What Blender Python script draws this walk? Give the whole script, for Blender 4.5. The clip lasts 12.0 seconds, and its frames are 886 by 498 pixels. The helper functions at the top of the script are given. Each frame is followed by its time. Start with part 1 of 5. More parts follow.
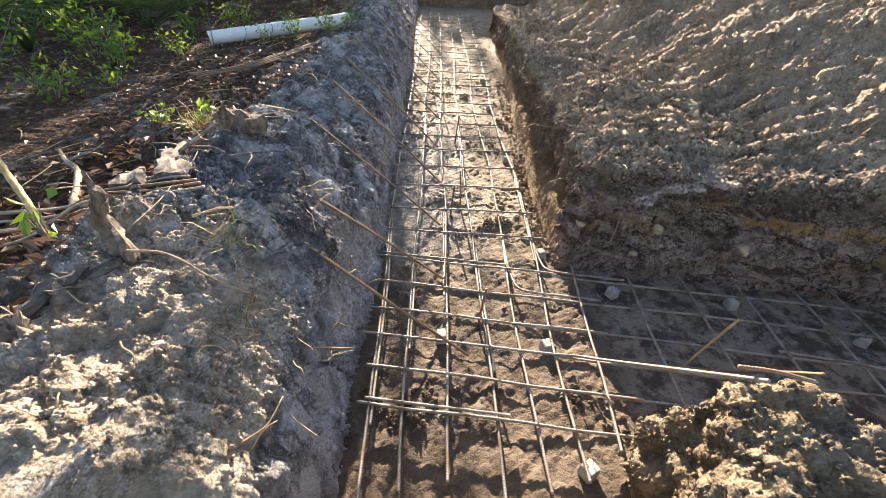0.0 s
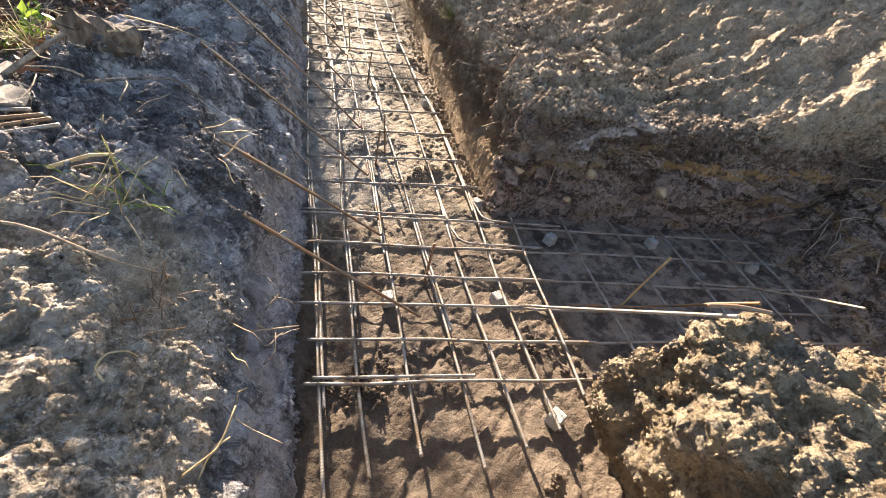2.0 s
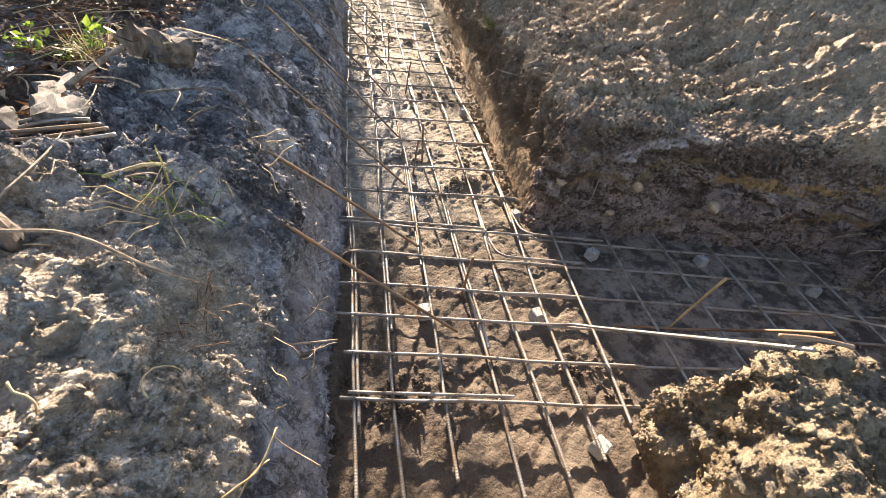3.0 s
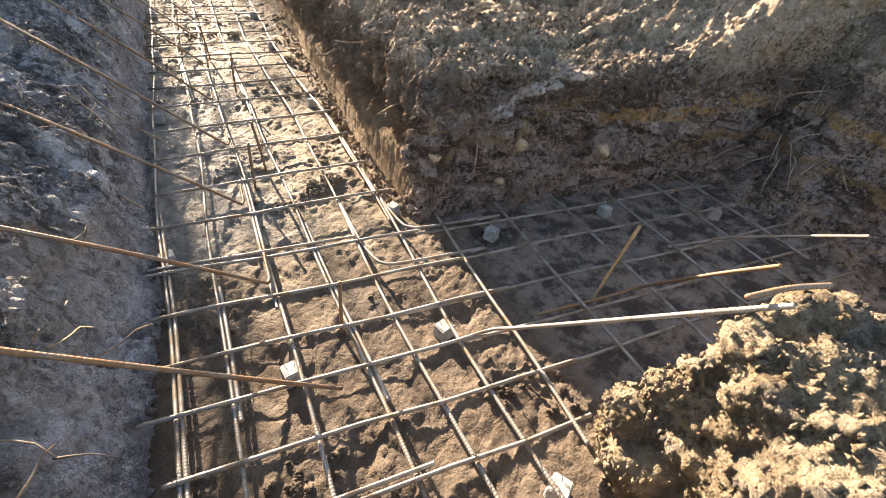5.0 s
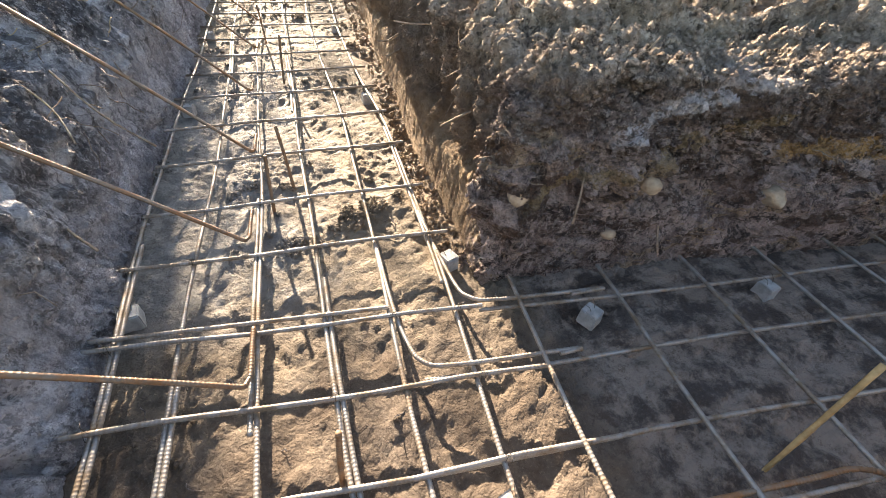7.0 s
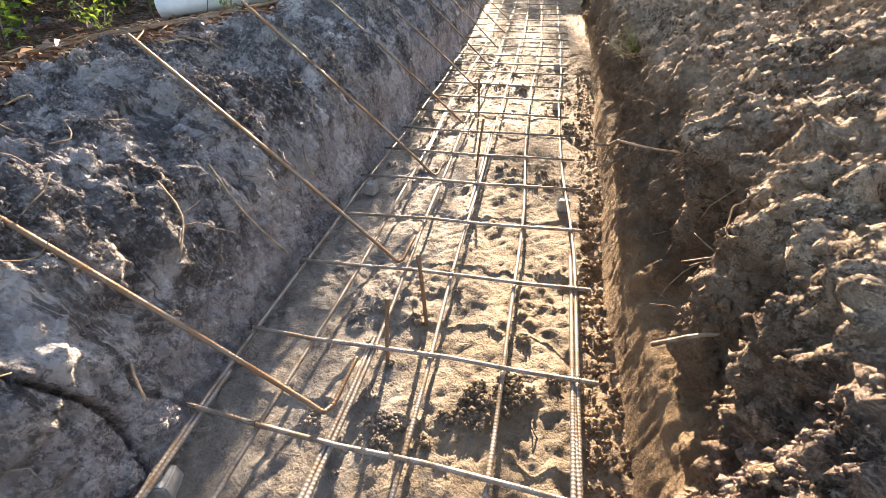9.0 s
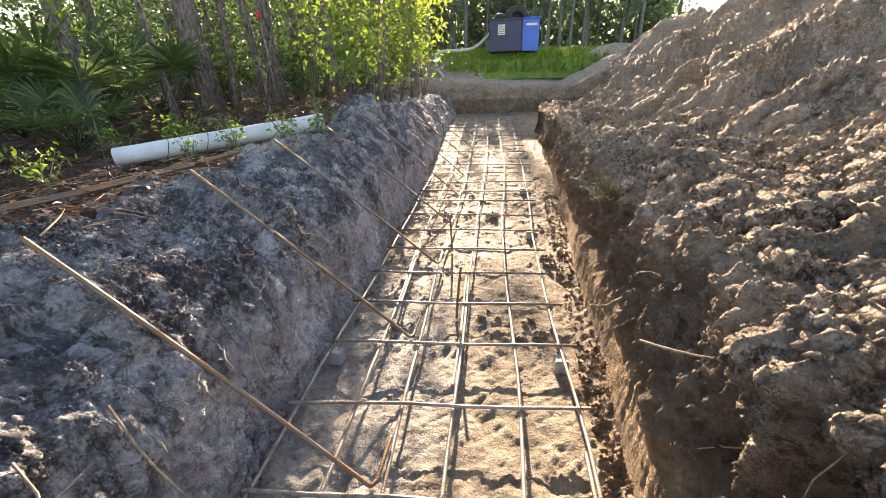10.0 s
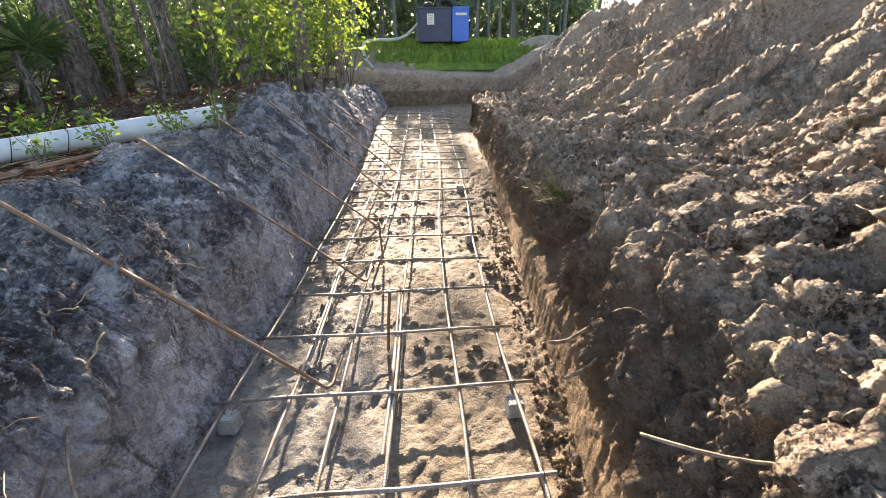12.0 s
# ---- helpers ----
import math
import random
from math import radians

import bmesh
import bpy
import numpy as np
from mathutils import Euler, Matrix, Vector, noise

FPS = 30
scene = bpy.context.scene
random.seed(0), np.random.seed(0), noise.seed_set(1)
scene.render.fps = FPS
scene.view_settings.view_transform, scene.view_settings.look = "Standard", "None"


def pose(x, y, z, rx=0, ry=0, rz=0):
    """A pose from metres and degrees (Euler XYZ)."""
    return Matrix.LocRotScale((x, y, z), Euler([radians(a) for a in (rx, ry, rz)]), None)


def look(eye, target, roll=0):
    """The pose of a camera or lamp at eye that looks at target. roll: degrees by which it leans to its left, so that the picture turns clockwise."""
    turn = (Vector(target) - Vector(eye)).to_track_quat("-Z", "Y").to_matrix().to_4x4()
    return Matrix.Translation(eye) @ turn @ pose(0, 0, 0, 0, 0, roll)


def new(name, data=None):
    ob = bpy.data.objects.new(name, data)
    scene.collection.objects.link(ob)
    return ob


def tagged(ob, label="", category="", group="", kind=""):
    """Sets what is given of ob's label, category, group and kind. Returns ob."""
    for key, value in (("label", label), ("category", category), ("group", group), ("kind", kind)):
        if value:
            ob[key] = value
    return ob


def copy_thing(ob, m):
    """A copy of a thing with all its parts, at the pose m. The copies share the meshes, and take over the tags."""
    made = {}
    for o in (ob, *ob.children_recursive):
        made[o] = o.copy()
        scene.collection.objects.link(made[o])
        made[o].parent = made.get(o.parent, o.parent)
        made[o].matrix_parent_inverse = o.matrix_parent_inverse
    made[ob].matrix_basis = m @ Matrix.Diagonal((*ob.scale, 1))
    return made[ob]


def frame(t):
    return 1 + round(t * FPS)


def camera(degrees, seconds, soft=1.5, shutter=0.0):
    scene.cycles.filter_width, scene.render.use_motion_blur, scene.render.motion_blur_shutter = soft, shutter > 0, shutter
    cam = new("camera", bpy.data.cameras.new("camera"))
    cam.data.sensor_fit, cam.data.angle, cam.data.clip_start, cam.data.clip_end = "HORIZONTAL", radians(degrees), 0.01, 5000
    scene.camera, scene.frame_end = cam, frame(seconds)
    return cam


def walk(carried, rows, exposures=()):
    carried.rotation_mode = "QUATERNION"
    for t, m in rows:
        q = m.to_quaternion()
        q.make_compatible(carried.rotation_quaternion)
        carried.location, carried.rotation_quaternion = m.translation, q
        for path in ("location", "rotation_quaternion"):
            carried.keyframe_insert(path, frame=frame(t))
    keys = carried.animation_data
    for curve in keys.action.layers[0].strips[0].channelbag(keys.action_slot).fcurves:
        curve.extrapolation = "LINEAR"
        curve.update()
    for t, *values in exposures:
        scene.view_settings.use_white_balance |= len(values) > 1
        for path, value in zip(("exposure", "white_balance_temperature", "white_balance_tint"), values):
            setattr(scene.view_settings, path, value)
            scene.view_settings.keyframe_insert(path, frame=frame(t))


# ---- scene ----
cam = camera(94.1, 12.0, 0.8)
PATH = [
    (0, (-0.188, -0.194, 2.101), (-0.077, 1.419, 0.923), 4.5),
    (0.5, (-0.18, -0.111, 2.078), (-0.065, 1.459, 0.845), 6.5),
    (1, (-0.229, -0.029, 2.022), (-0.044, 1.518, 0.767), 7.6),
    (1.5, (-0.347, 0.034, 1.918), (0.11, 1.48, 0.614), 9.5),
    (2, (-0.414, 0.05, 1.915), (0.166, 1.455, 0.614), 13.0),
    (2.5, (-0.473, 0.103, 1.894), (0.015, 1.575, 0.631), 13.9),
    (3, (-0.454, 0.128, 1.887), (-0.008, 1.585, 0.592), 11.0),
    (3.2, (-0.412, 0.138, 1.867), (0.072, 1.542, 0.527), 10.2),
    (4.8, (-0.055, 0.458, 1.627), (0.56, 1.718, 0.2), 4.7),
    (5, (-0.051, 0.548, 1.582), (0.775, 1.852, 0.309), 6.2),
    (5.5, (-0.064, 0.98, 1.366), (0.912, 2.301, 0.225), 5.4),
    (6, (0.005, 1.04, 1.364), (0.872, 2.363, 0.14), 6.3),
    (6.5, (0.227, 1.095, 1.38), (0.941, 2.515, 0.166), 2.8),
    (7, (0.291, 1.321, 1.347), (0.847, 2.715, 0.025), 4.9),
    (7.2, (0.307, 1.448, 1.376), (0.793, 2.831, 0.016), 6.5),
    (8.8, (0.535, 2.131, 1.347), (0.212, 3.665, 0.105), -1.5),
    (9, (0.505, 2.199, 1.35), (0.204, 3.783, 0.166), 0.0),
    (9.5, (0.419, 2.4, 1.445), (0.192, 4.148, 0.5), 0.8),
    (10, (0.398, 2.665, 1.51), (0.198, 4.501, 0.741), -1.2),
    (10.5, (0.35, 2.758, 1.534), (0.206, 4.613, 0.799), -1.4),
    (11, (0.35, 2.78, 1.527), (0.267, 4.627, 0.764), -1.5),
    (11.5, (0.448, 2.876, 1.516), (0.463, 4.706, 0.71), -1.7),
    (12, (0.444, 3.155, 1.45), (0.528, 4.986, 0.649), -0.6),
]
walk(cam, [(t, look(eye, target, roll)) for t, eye, target, roll in PATH],
     [(0, 2.38, 7150, 14), (3.0, 2.38, 7150, 14), (5.0, 2.55, 7450, 13), (7.0, 2.74, 7250, 13), (9.0, 2.72, 7800, 17), (12, 2.58, 7150, 15)])

# ---- light ----
SUN_EL, SUN_AZ = 20.5, 5.0
world = bpy.data.worlds.new("world")
scene.world = world
world.use_nodes = True
wn = world.node_tree
wn.nodes.clear()
w_out = wn.nodes.new("ShaderNodeOutputWorld")
w_bg = wn.nodes.new("ShaderNodeBackground")
w_sky = wn.nodes.new("ShaderNodeTexSky")
w_sky.sky_type = "NISHITA"
w_sky.sun_disc = False
w_sky.sun_elevation = radians(SUN_EL)
w_sky.sun_rotation = radians(-SUN_AZ)
w_bg.inputs["Strength"].default_value = 0.070
wn.links.new(w_sky.outputs["Color"], w_bg.inputs["Color"])
wn.links.new(w_bg.outputs["Background"], w_out.inputs["Surface"])
sun = new("sun", bpy.data.lights.new("sun", "SUN"))
sun.data.energy = 5.0
sun.data.angle = radians(0.6)
sun.data.color = (1.0, 0.875, 0.72)
sun.matrix_world = look((0, 0, 20), (20 * math.sin(radians(SUN_AZ)) / math.tan(radians(SUN_EL)), -20 * math.cos(radians(SUN_AZ)) / math.tan(radians(SUN_EL)), 0))

# ---- numeric helpers ----
rng = np.random.default_rng(7)


def cells(ix, iy, iz, seed):
    n = (ix * 73856093) ^ (iy * 19349663) ^ (iz * 83492791) ^ (seed * 2654435)
    n = (n ^ (n >> 13)) * 1274126177
    n = n & 0x7FFFFFFF
    n = (n ^ (n >> 11)) * 668265263
    return ((n >> 7) & 0xFFFF) / 32767.5 - 1.0


def vnoise(x, y, z, seed=0):
    """Smooth value noise, -1 to 1."""
    x, y, z = 0.80 * x + 0.60 * y + 11.3, -0.48 * x + 0.64 * y + 0.60 * z + 7.1, 0.36 * x - 0.48 * y + 0.80 * z + 3.7
    fx, fy, fz = np.floor(x), np.floor(y), np.floor(z)
    ix, iy, iz = fx.astype(np.int64), fy.astype(np.int64), fz.astype(np.int64)
    u, v, w = x - fx, y - fy, z - fz
    u, v, w = (q * q * q * (q * (q * 6 - 15) + 10) for q in (u, v, w))
    out = 0
    for a, wa in ((0, 1 - u), (1, u)):
        for b, wb in ((0, 1 - v), (1, v)):
            for c, wc in ((0, 1 - w), (1, w)):
                out = out + wa * wb * wc * cells(ix + a, iy + b, iz + c, seed)
    return out


def fbm(x, y, z, scale, octaves=3, seed=0, gain=0.5):
    out, amp, total = 0, 1.0, 0
    for k in range(octaves):
        out = out + amp * vnoise(x / scale, y / scale, z / scale, seed + k)
        total += amp
        amp, scale = amp * gain, scale * 0.5
    return out / total


def lumps(x, y, z, scale, octaves=3, seed=0):
    """Rounded lumps with creases between them, 0 to 1."""
    out, amp, total = 0, 1.0, 0
    for k in range(octaves):
        out = out + amp * np.abs(vnoise(x / scale, y / scale, z / scale, seed + 20 + k)) * 2
        total += amp
        amp, scale = amp * 0.5, scale * 0.47
    return out / total


def clods(x, y, z, scale, seed=0, sharp=1.7):
    """Separate rounded clods of uneven height, 0 to 1."""
    x, y, z = x / scale, y / scale, z / scale
    x, y, z = (q + 0.45 * vnoise(x * 1.3, y * 1.3, z * 1.3, seed + 40 + k) for q, k in ((x, 1), (y, 2), (z, 3)))
    fx, fy, fz = (np.floor(q).astype(np.int64) for q in (x, y, z))
    out = np.zeros_like(x)
    for a in (-1, 0, 1):
        for b in (-1, 0, 1):
            for c in (-1, 0, 1):
                ix, iy, iz = fx + a, fy + b, fz + c
                px, py, pz = (i + 0.5 + 0.45 * cells(ix, iy, iz, seed + k) for i, k in ((ix, 1), (iy, 2), (iz, 3)))
                size = 0.55 + 0.45 * cells(ix, iy, iz, seed + 4)
                d = ((x - px) ** 2 + (y - py) ** 2 + (z - pz) ** 2) * sharp / np.maximum(size, 0.15)
                out = np.maximum(out, size * np.sqrt(np.maximum(0, 1 - d)))
    return out


def soft(p, k):
    return k * np.logaddexp(0, p / k)


def smooth(a, b, x):
    q = np.clip((x - a) / (b - a), 0, 1)
    return q * q * (3 - 2 * q)


def steps(*knots):
    """Parameters from (start, spacing) knots; the last knot is the end."""
    out = [knots[0][0]]
    for (a, da), (b, db) in zip(knots, knots[1:]):
        n = max(1, round((b - a) / da))
        out += list(np.linspace(a, b, n + 1)[1:])
    return np.array(out)


def grid_normals(P):
    n = np.cross(np.gradient(P, axis=0), np.gradient(P, axis=1))
    return n / np.maximum(np.linalg.norm(n, axis=2, keepdims=True), 1e-9)


SURFACES = {}


def sheet(name, A, B, place, relief, material, flip=False):
    """A fine sheet of ground: place(a, b) gives its form, relief(x, y, z, n) the height of its lumps along the normal."""
    a, b = np.meshgrid(A, B, indexing="ij")
    P = np.stack(place(a, b), axis=2)
    n = grid_normals(P) * (-1 if flip else 1)
    P = P + n * relief(P[..., 0], P[..., 1], P[..., 2], n)[..., None]
    SURFACES[name] = P
    h, w = a.shape
    mesh = bpy.data.meshes.new(name)
    mesh.vertices.add(h * w)
    mesh.vertices.foreach_set("co", P.reshape(-1).astype(np.float32))
    idx = np.arange(h * w).reshape(h, w)
    quad = [idx[:-1, :-1], idx[1:, :-1], idx[1:, 1:], idx[:-1, 1:]]
    quads = np.stack(quad[::-1] if flip else quad, axis=2).reshape(-1, 4)
    mesh.loops.add(quads.size)
    mesh.polygons.add(len(quads))
    mesh.loops.foreach_set("vertex_index", quads.reshape(-1).astype(np.int32))
    mesh.polygons.foreach_set("loop_start", (np.arange(len(quads)) * 4).astype(np.int32))
    mesh.polygons.foreach_set("use_smooth", np.ones(len(quads), dtype=bool))
    mesh.update(calc_edges=True)
    mesh.validate()
    mesh.materials.append(material)
    return new(name, mesh)


class Solid:
    """Gathers the faces of one mesh."""

    def __init__(self):
        self.v, self.f, self.s = [], [], []

    def add(self, verts, faces, shade=True):
        k = len(self.v)
        self.v += [tuple(p) for p in verts]
        self.f += [tuple(i + k for i in q) for q in faces]
        self.s += [shade] * len(faces)
        return self

    def tube(self, points, radii, sides=8, shade=True, caps=True):
        pts = [Vector(p) for p in points]
        if not hasattr(radii, "__len__"):
            radii = [radii] * len(pts)
        d = (pts[1] - pts[0]).normalized()
        side = d.orthogonal().normalized()
        verts, faces = [], []
        for i, p in enumerate(pts):
            t = (pts[min(i + 1, len(pts) - 1)] - pts[max(i - 1, 0)]).normalized()
            side = (side - t * side.dot(t)).normalized()
            up = t.cross(side)
            for k in range(sides):
                w = 2 * math.pi * k / sides
                verts.append(p + (side * math.cos(w) + up * math.sin(w)) * radii[i])
            if i:
                o = (i - 1) * sides
                faces += [(o + k, o + (k + 1) % sides, o + sides + (k + 1) % sides, o + sides + k) for k in range(sides)]
        if caps:
            faces.append(tuple(range(sides - 1, -1, -1)))
            faces.append(tuple(range(len(verts) - sides, len(verts))))
        return self.add(verts, faces, shade)

    def box(self, lo, hi, m=None, bevel=0.0):
        bm = bmesh.new()
        bmesh.ops.create_cube(bm, size=1)
        for v in bm.verts:
            v.co = Vector([lo[i] + (v.co[i] + 0.5) * (hi[i] - lo[i]) for i in range(3)])
        if bevel:
            bmesh.ops.bevel(bm, geom=bm.edges[:], offset=bevel, segments=2, affect="EDGES")
        if m is not None:
            bm.transform(m)
        bm.verts.index_update()
        self.add([v.co for v in bm.verts], [[v.index for v in f.verts] for f in bm.faces], False)
        bm.free()
        return self

    def mesh(self, name, material):
        me = bpy.data.meshes.new(name)
        me.from_pydata(self.v, [], self.f)
        me.polygons.foreach_set("use_smooth", self.s)
        me.materials.append(material)
        me.update()
        return me


def part(name, solid, material, parent=None, label=""):
    me = solid if isinstance(solid, bpy.types.Mesh) else solid.mesh(name, material)
    ob = new(name, me)
    ob.parent = parent
    return tagged(ob, label)


def thing(name, at, label, category, group="", kind="", turn=0):
    ob = new(name)
    ob.empty_display_size = 0.1
    ob.matrix_world = pose(*at, 0, 0, turn)
    return tagged(ob, label, category, group, kind)


def arc_path(knots, step):
    """A smooth path through knots (Catmull-Rom), sampled about every step metres."""
    k = [Vector(p) for p in knots]
    k = [2 * k[0] - k[1]] + k + [2 * k[-1] - k[-2]]
    out = []
    for a, b, c, d in zip(k, k[1:], k[2:], k[3:]):
        n = max(1, round((c - b).length / step))
        for i in range(n):
            t = i / n
            out.append(0.5 * (2 * b + (c - a) * t + (2 * a - 5 * b + 4 * c - d) * t * t + (3 * b - a - 3 * c + d) * t ** 3))
    out.append(k[-2])
    return out


# ---- materials ----
class Nodes:
    def __init__(self, name):
        self.mat = bpy.data.materials.new(name)
        self.mat.use_nodes = True
        self.t = self.mat.node_tree
        self.bsdf = self.t.nodes["Principled BSDF"]
        self.geo = self.t.nodes.new("ShaderNodeNewGeometry")
        self.pos = self.geo.outputs["Position"]
        self.obj = self.t.nodes.new("ShaderNodeTexCoord").outputs["Object"]

    def put(self, socket, value):
        if hasattr(value, "links"):
            self.t.links.new(value, socket)
        elif hasattr(value, "__len__") and len(value) == 3 and socket.type == "RGBA":
            socket.default_value = (*value, 1)
        else:
            socket.default_value = value

    def noise(self, scale, detail=4, rough=0.6, vector=None, stretch=None, distortion=0.0):
        n = self.t.nodes.new("ShaderNodeTexNoise")
        n.inputs["Scale"].default_value, n.inputs["Detail"].default_value = scale, detail
        n.inputs["Roughness"].default_value, n.inputs["Distortion"].default_value = rough, distortion
        v = vector or self.pos
        if stretch:
            m = self.t.nodes.new("ShaderNodeVectorMath")
            m.operation = "MULTIPLY"
            self.put(m.inputs[0], v)
            m.inputs[1].default_value = stretch
            v = m.outputs[0]
        self.put(n.inputs["Vector"], v)
        return n.outputs["Fac"]

    def ramp(self, fac, a, b, lo=0.0, hi=1.0):
        m = self.t.nodes.new("ShaderNodeMapRange")
        m.interpolation_type = "SMOOTHSTEP"
        self.put(m.inputs["Value"], fac)
        m.inputs["From Min"].default_value, m.inputs["From Max"].default_value = a, b
        m.inputs["To Min"].default_value, m.inputs["To Max"].default_value = lo, hi
        return m.outputs["Result"]

    def mix(self, fac, a, b):
        m = self.t.nodes.new("ShaderNodeMix")
        m.data_type = "RGBA"
        self.put(m.inputs[0], fac)
        self.put(m.inputs[6], a)
        self.put(m.inputs[7], b)
        return m.outputs[2]

    def maths(self, op, a, b=0.0, c=0.0):
        m = self.t.nodes.new("ShaderNodeMath")
        m.operation = op
        for i, q in enumerate((a, b, c)):
            self.put(m.inputs[i], q)
        return m.outputs[0]

    def axis(self, i, vector=None):
        s = self.t.nodes.new("ShaderNodeSeparateXYZ")
        self.put(s.inputs[0], vector or self.pos)
        return s.outputs[i]

    def voronoi(self, scale, vector=None, feature="F1"):
        n = self.t.nodes.new("ShaderNodeTexVoronoi")
        n.feature = feature
        n.inputs["Scale"].default_value = scale
        self.put(n.inputs["Vector"], vector or self.pos)
        return n.outputs["Distance"]

    def bump(self, height, strength=0.5, distance=0.01, after=None):
        b = self.t.nodes.new("ShaderNodeBump")
        b.inputs["Strength"].default_value, b.inputs["Distance"].default_value = strength, distance
        self.put(b.inputs["Height"], height)
        if after:
            self.put(b.inputs["Normal"], after)
        return b.outputs["Normal"]

    def random(self):
        return self.t.nodes.new("ShaderNodeObjectInfo").outputs["Random"]

    def island(self):
        return self.geo.outputs["Random Per Island"]

    def done(self, color, rough=0.9, normal=None, metal=0.0, **more):
        self.put(self.bsdf.inputs["Base Color"], color)
        self.put(self.bsdf.inputs["Roughness"], rough)
        self.put(self.bsdf.inputs["Metallic"], metal)
        if normal:
            self.put(self.bsdf.inputs["Normal"], normal)
        for k, v in more.items():
            self.put(self.bsdf.inputs[k], v)
        return self.mat


def soil_bump(n, strength=0.7):
    warp = n.t.nodes.new("ShaderNodeVectorMath")
    warp.operation = "MULTIPLY_ADD"
    shift = n.t.nodes.new("ShaderNodeTexNoise")
    shift.inputs["Scale"].default_value = 26
    n.put(shift.inputs["Vector"], n.pos)
    n.t.links.new(shift.outputs["Color"], warp.inputs[0])
    warp.inputs[1].default_value = (0.05, 0.05, 0.05)
    n.t.links.new(n.pos, warp.inputs[2])
    coarse = n.noise(20, 9, 0.8)
    chunk = n.maths("ADD", n.maths("MULTIPLY", n.voronoi(30, warp.outputs[0]), -1.0), n.maths("MULTIPLY", n.voronoi(75, warp.outputs[0]), -0.6))
    fine = n.noise(190, 4, 0.75)
    return n.bump(fine, min(1, strength), 0.009, n.bump(chunk, min(1, strength), 0.034 * strength, n.bump(coarse, min(1, strength * 1.2), 0.050 * strength)))


def grains(n, c, dark, pale, much=1.0):
    """Small pale and dark crumbs over a soil colour, thick in places and thin in others."""
    where = n.ramp(n.noise(3.1, 3, 0.6), 0.38, 0.58, 0.35, 1.0)
    c = n.mix(n.maths("MULTIPLY", where, n.ramp(n.noise(27, 7, 0.78), 0.51, 0.55, 0, 0.9 * much)), c, dark)
    return n.mix(n.maths("MULTIPLY", where, n.ramp(n.noise(40, 6, 0.78), 0.53, 0.57, 0, 0.85 * much)), c, pale)


def grey_sand():
    n = Nodes("grey_sand")
    z = n.axis(2)
    big, mid = n.noise(1.3, 3), n.noise(4, 5, 0.62, distortion=0.9)
    c = n.mix(n.ramp(mid, 0.36, 0.60), (0.27, 0.265, 0.285), (0.62, 0.61, 0.63))
    c = n.mix(n.ramp(n.noise(2.8, 5, 0.62, distortion=1.0), 0.50, 0.58, 0, 0.85), c, (0.80, 0.78, 0.79))
    c = n.mix(n.ramp(big, 0.50, 0.62, 0, 0.5), c, (0.42, 0.345, 0.265))
    c = n.mix(n.ramp(n.noise(2.0, 6, 0.66, distortion=0.9), 0.51, 0.60, 0, 0.9), c, (0.095, 0.087, 0.090))
    c = n.mix(n.ramp(n.noise(4, 6, 0.70, stretch=(0.6, 2.4, 0.5), distortion=0.5), 0.55, 0.60, 0, 0.75), c, (0.075, 0.064, 0.062))
    c = n.mix(n.ramp(n.noise(8, 5, 0.70, stretch=(0.5, 2.2, 0.5)), 0.56, 0.62, 0, 0.6), c, (0.76, 0.74, 0.74))
    foot = n.mix(n.ramp(n.noise(6, 6, 0.68, stretch=(1, 1, 0.4), distortion=0.6), 0.40, 0.60), (0.34, 0.325, 0.345), (0.80, 0.77, 0.79))
    c = n.mix(n.maths("MULTIPLY", n.ramp(n.maths("MULTIPLY_ADD", n.noise(3.0, 4, 0.65), 0.5, z), 0.75, 0.45), 0.7), c, foot)
    # mottled dark tone that sets in towards the top of the bank
    crest_dark = n.mix(n.ramp(n.noise(9, 6, 0.7, stretch=(0.6, 1.8, 0.6)), 0.42, 0.60), (0.055, 0.052, 0.056), (0.20, 0.195, 0.21))
    crest_mask = n.ramp(n.maths("MULTIPLY_ADD", n.noise(2.6, 4, 0.6), 0.45, z), 0.70, 0.86)
    c = n.mix(n.maths("MULTIPLY", crest_mask, n.ramp(n.noise(3.3, 6, 0.68, distortion=1.0), 0.52, 0.44, 0, 0.8)), c, crest_dark)
    tan = n.mix(n.ramp(n.noise(8, 5, 0.7), 0.35, 0.65), (0.44, 0.35, 0.25), (0.74, 0.63, 0.50))
    near = n.maths("MULTIPLY", n.ramp(n.maths("MULTIPLY_ADD", n.noise(2.4, 4, 0.65), -1.4, n.axis(1)), 0.75, 0.25), n.ramp(z, 0.62, 0.80))
    c = n.mix(n.maths("MULTIPLY", near, 0.9), c, tan)
    c = grains(n, c, (0.030, 0.027, 0.027), (0.80, 0.78, 0.77), 0.6)
    litter = n.ramp(n.axis(0), -1.45, -2.1)
    dirt = n.mix(n.ramp(n.noise(28, 5, 0.7), 0.4, 0.6), (0.040, 0.024, 0.016), (0.15, 0.085, 0.05))
    dirt = n.mix(n.ramp(n.noise(60, 4, 0.7), 0.58, 0.68), dirt, (0.24, 0.17, 0.11))
    edge = n.maths("MULTIPLY", litter, n.ramp(n.noise(2.2, 5, 0.7), 0.25, 0.5))
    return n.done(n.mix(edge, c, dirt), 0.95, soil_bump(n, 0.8))


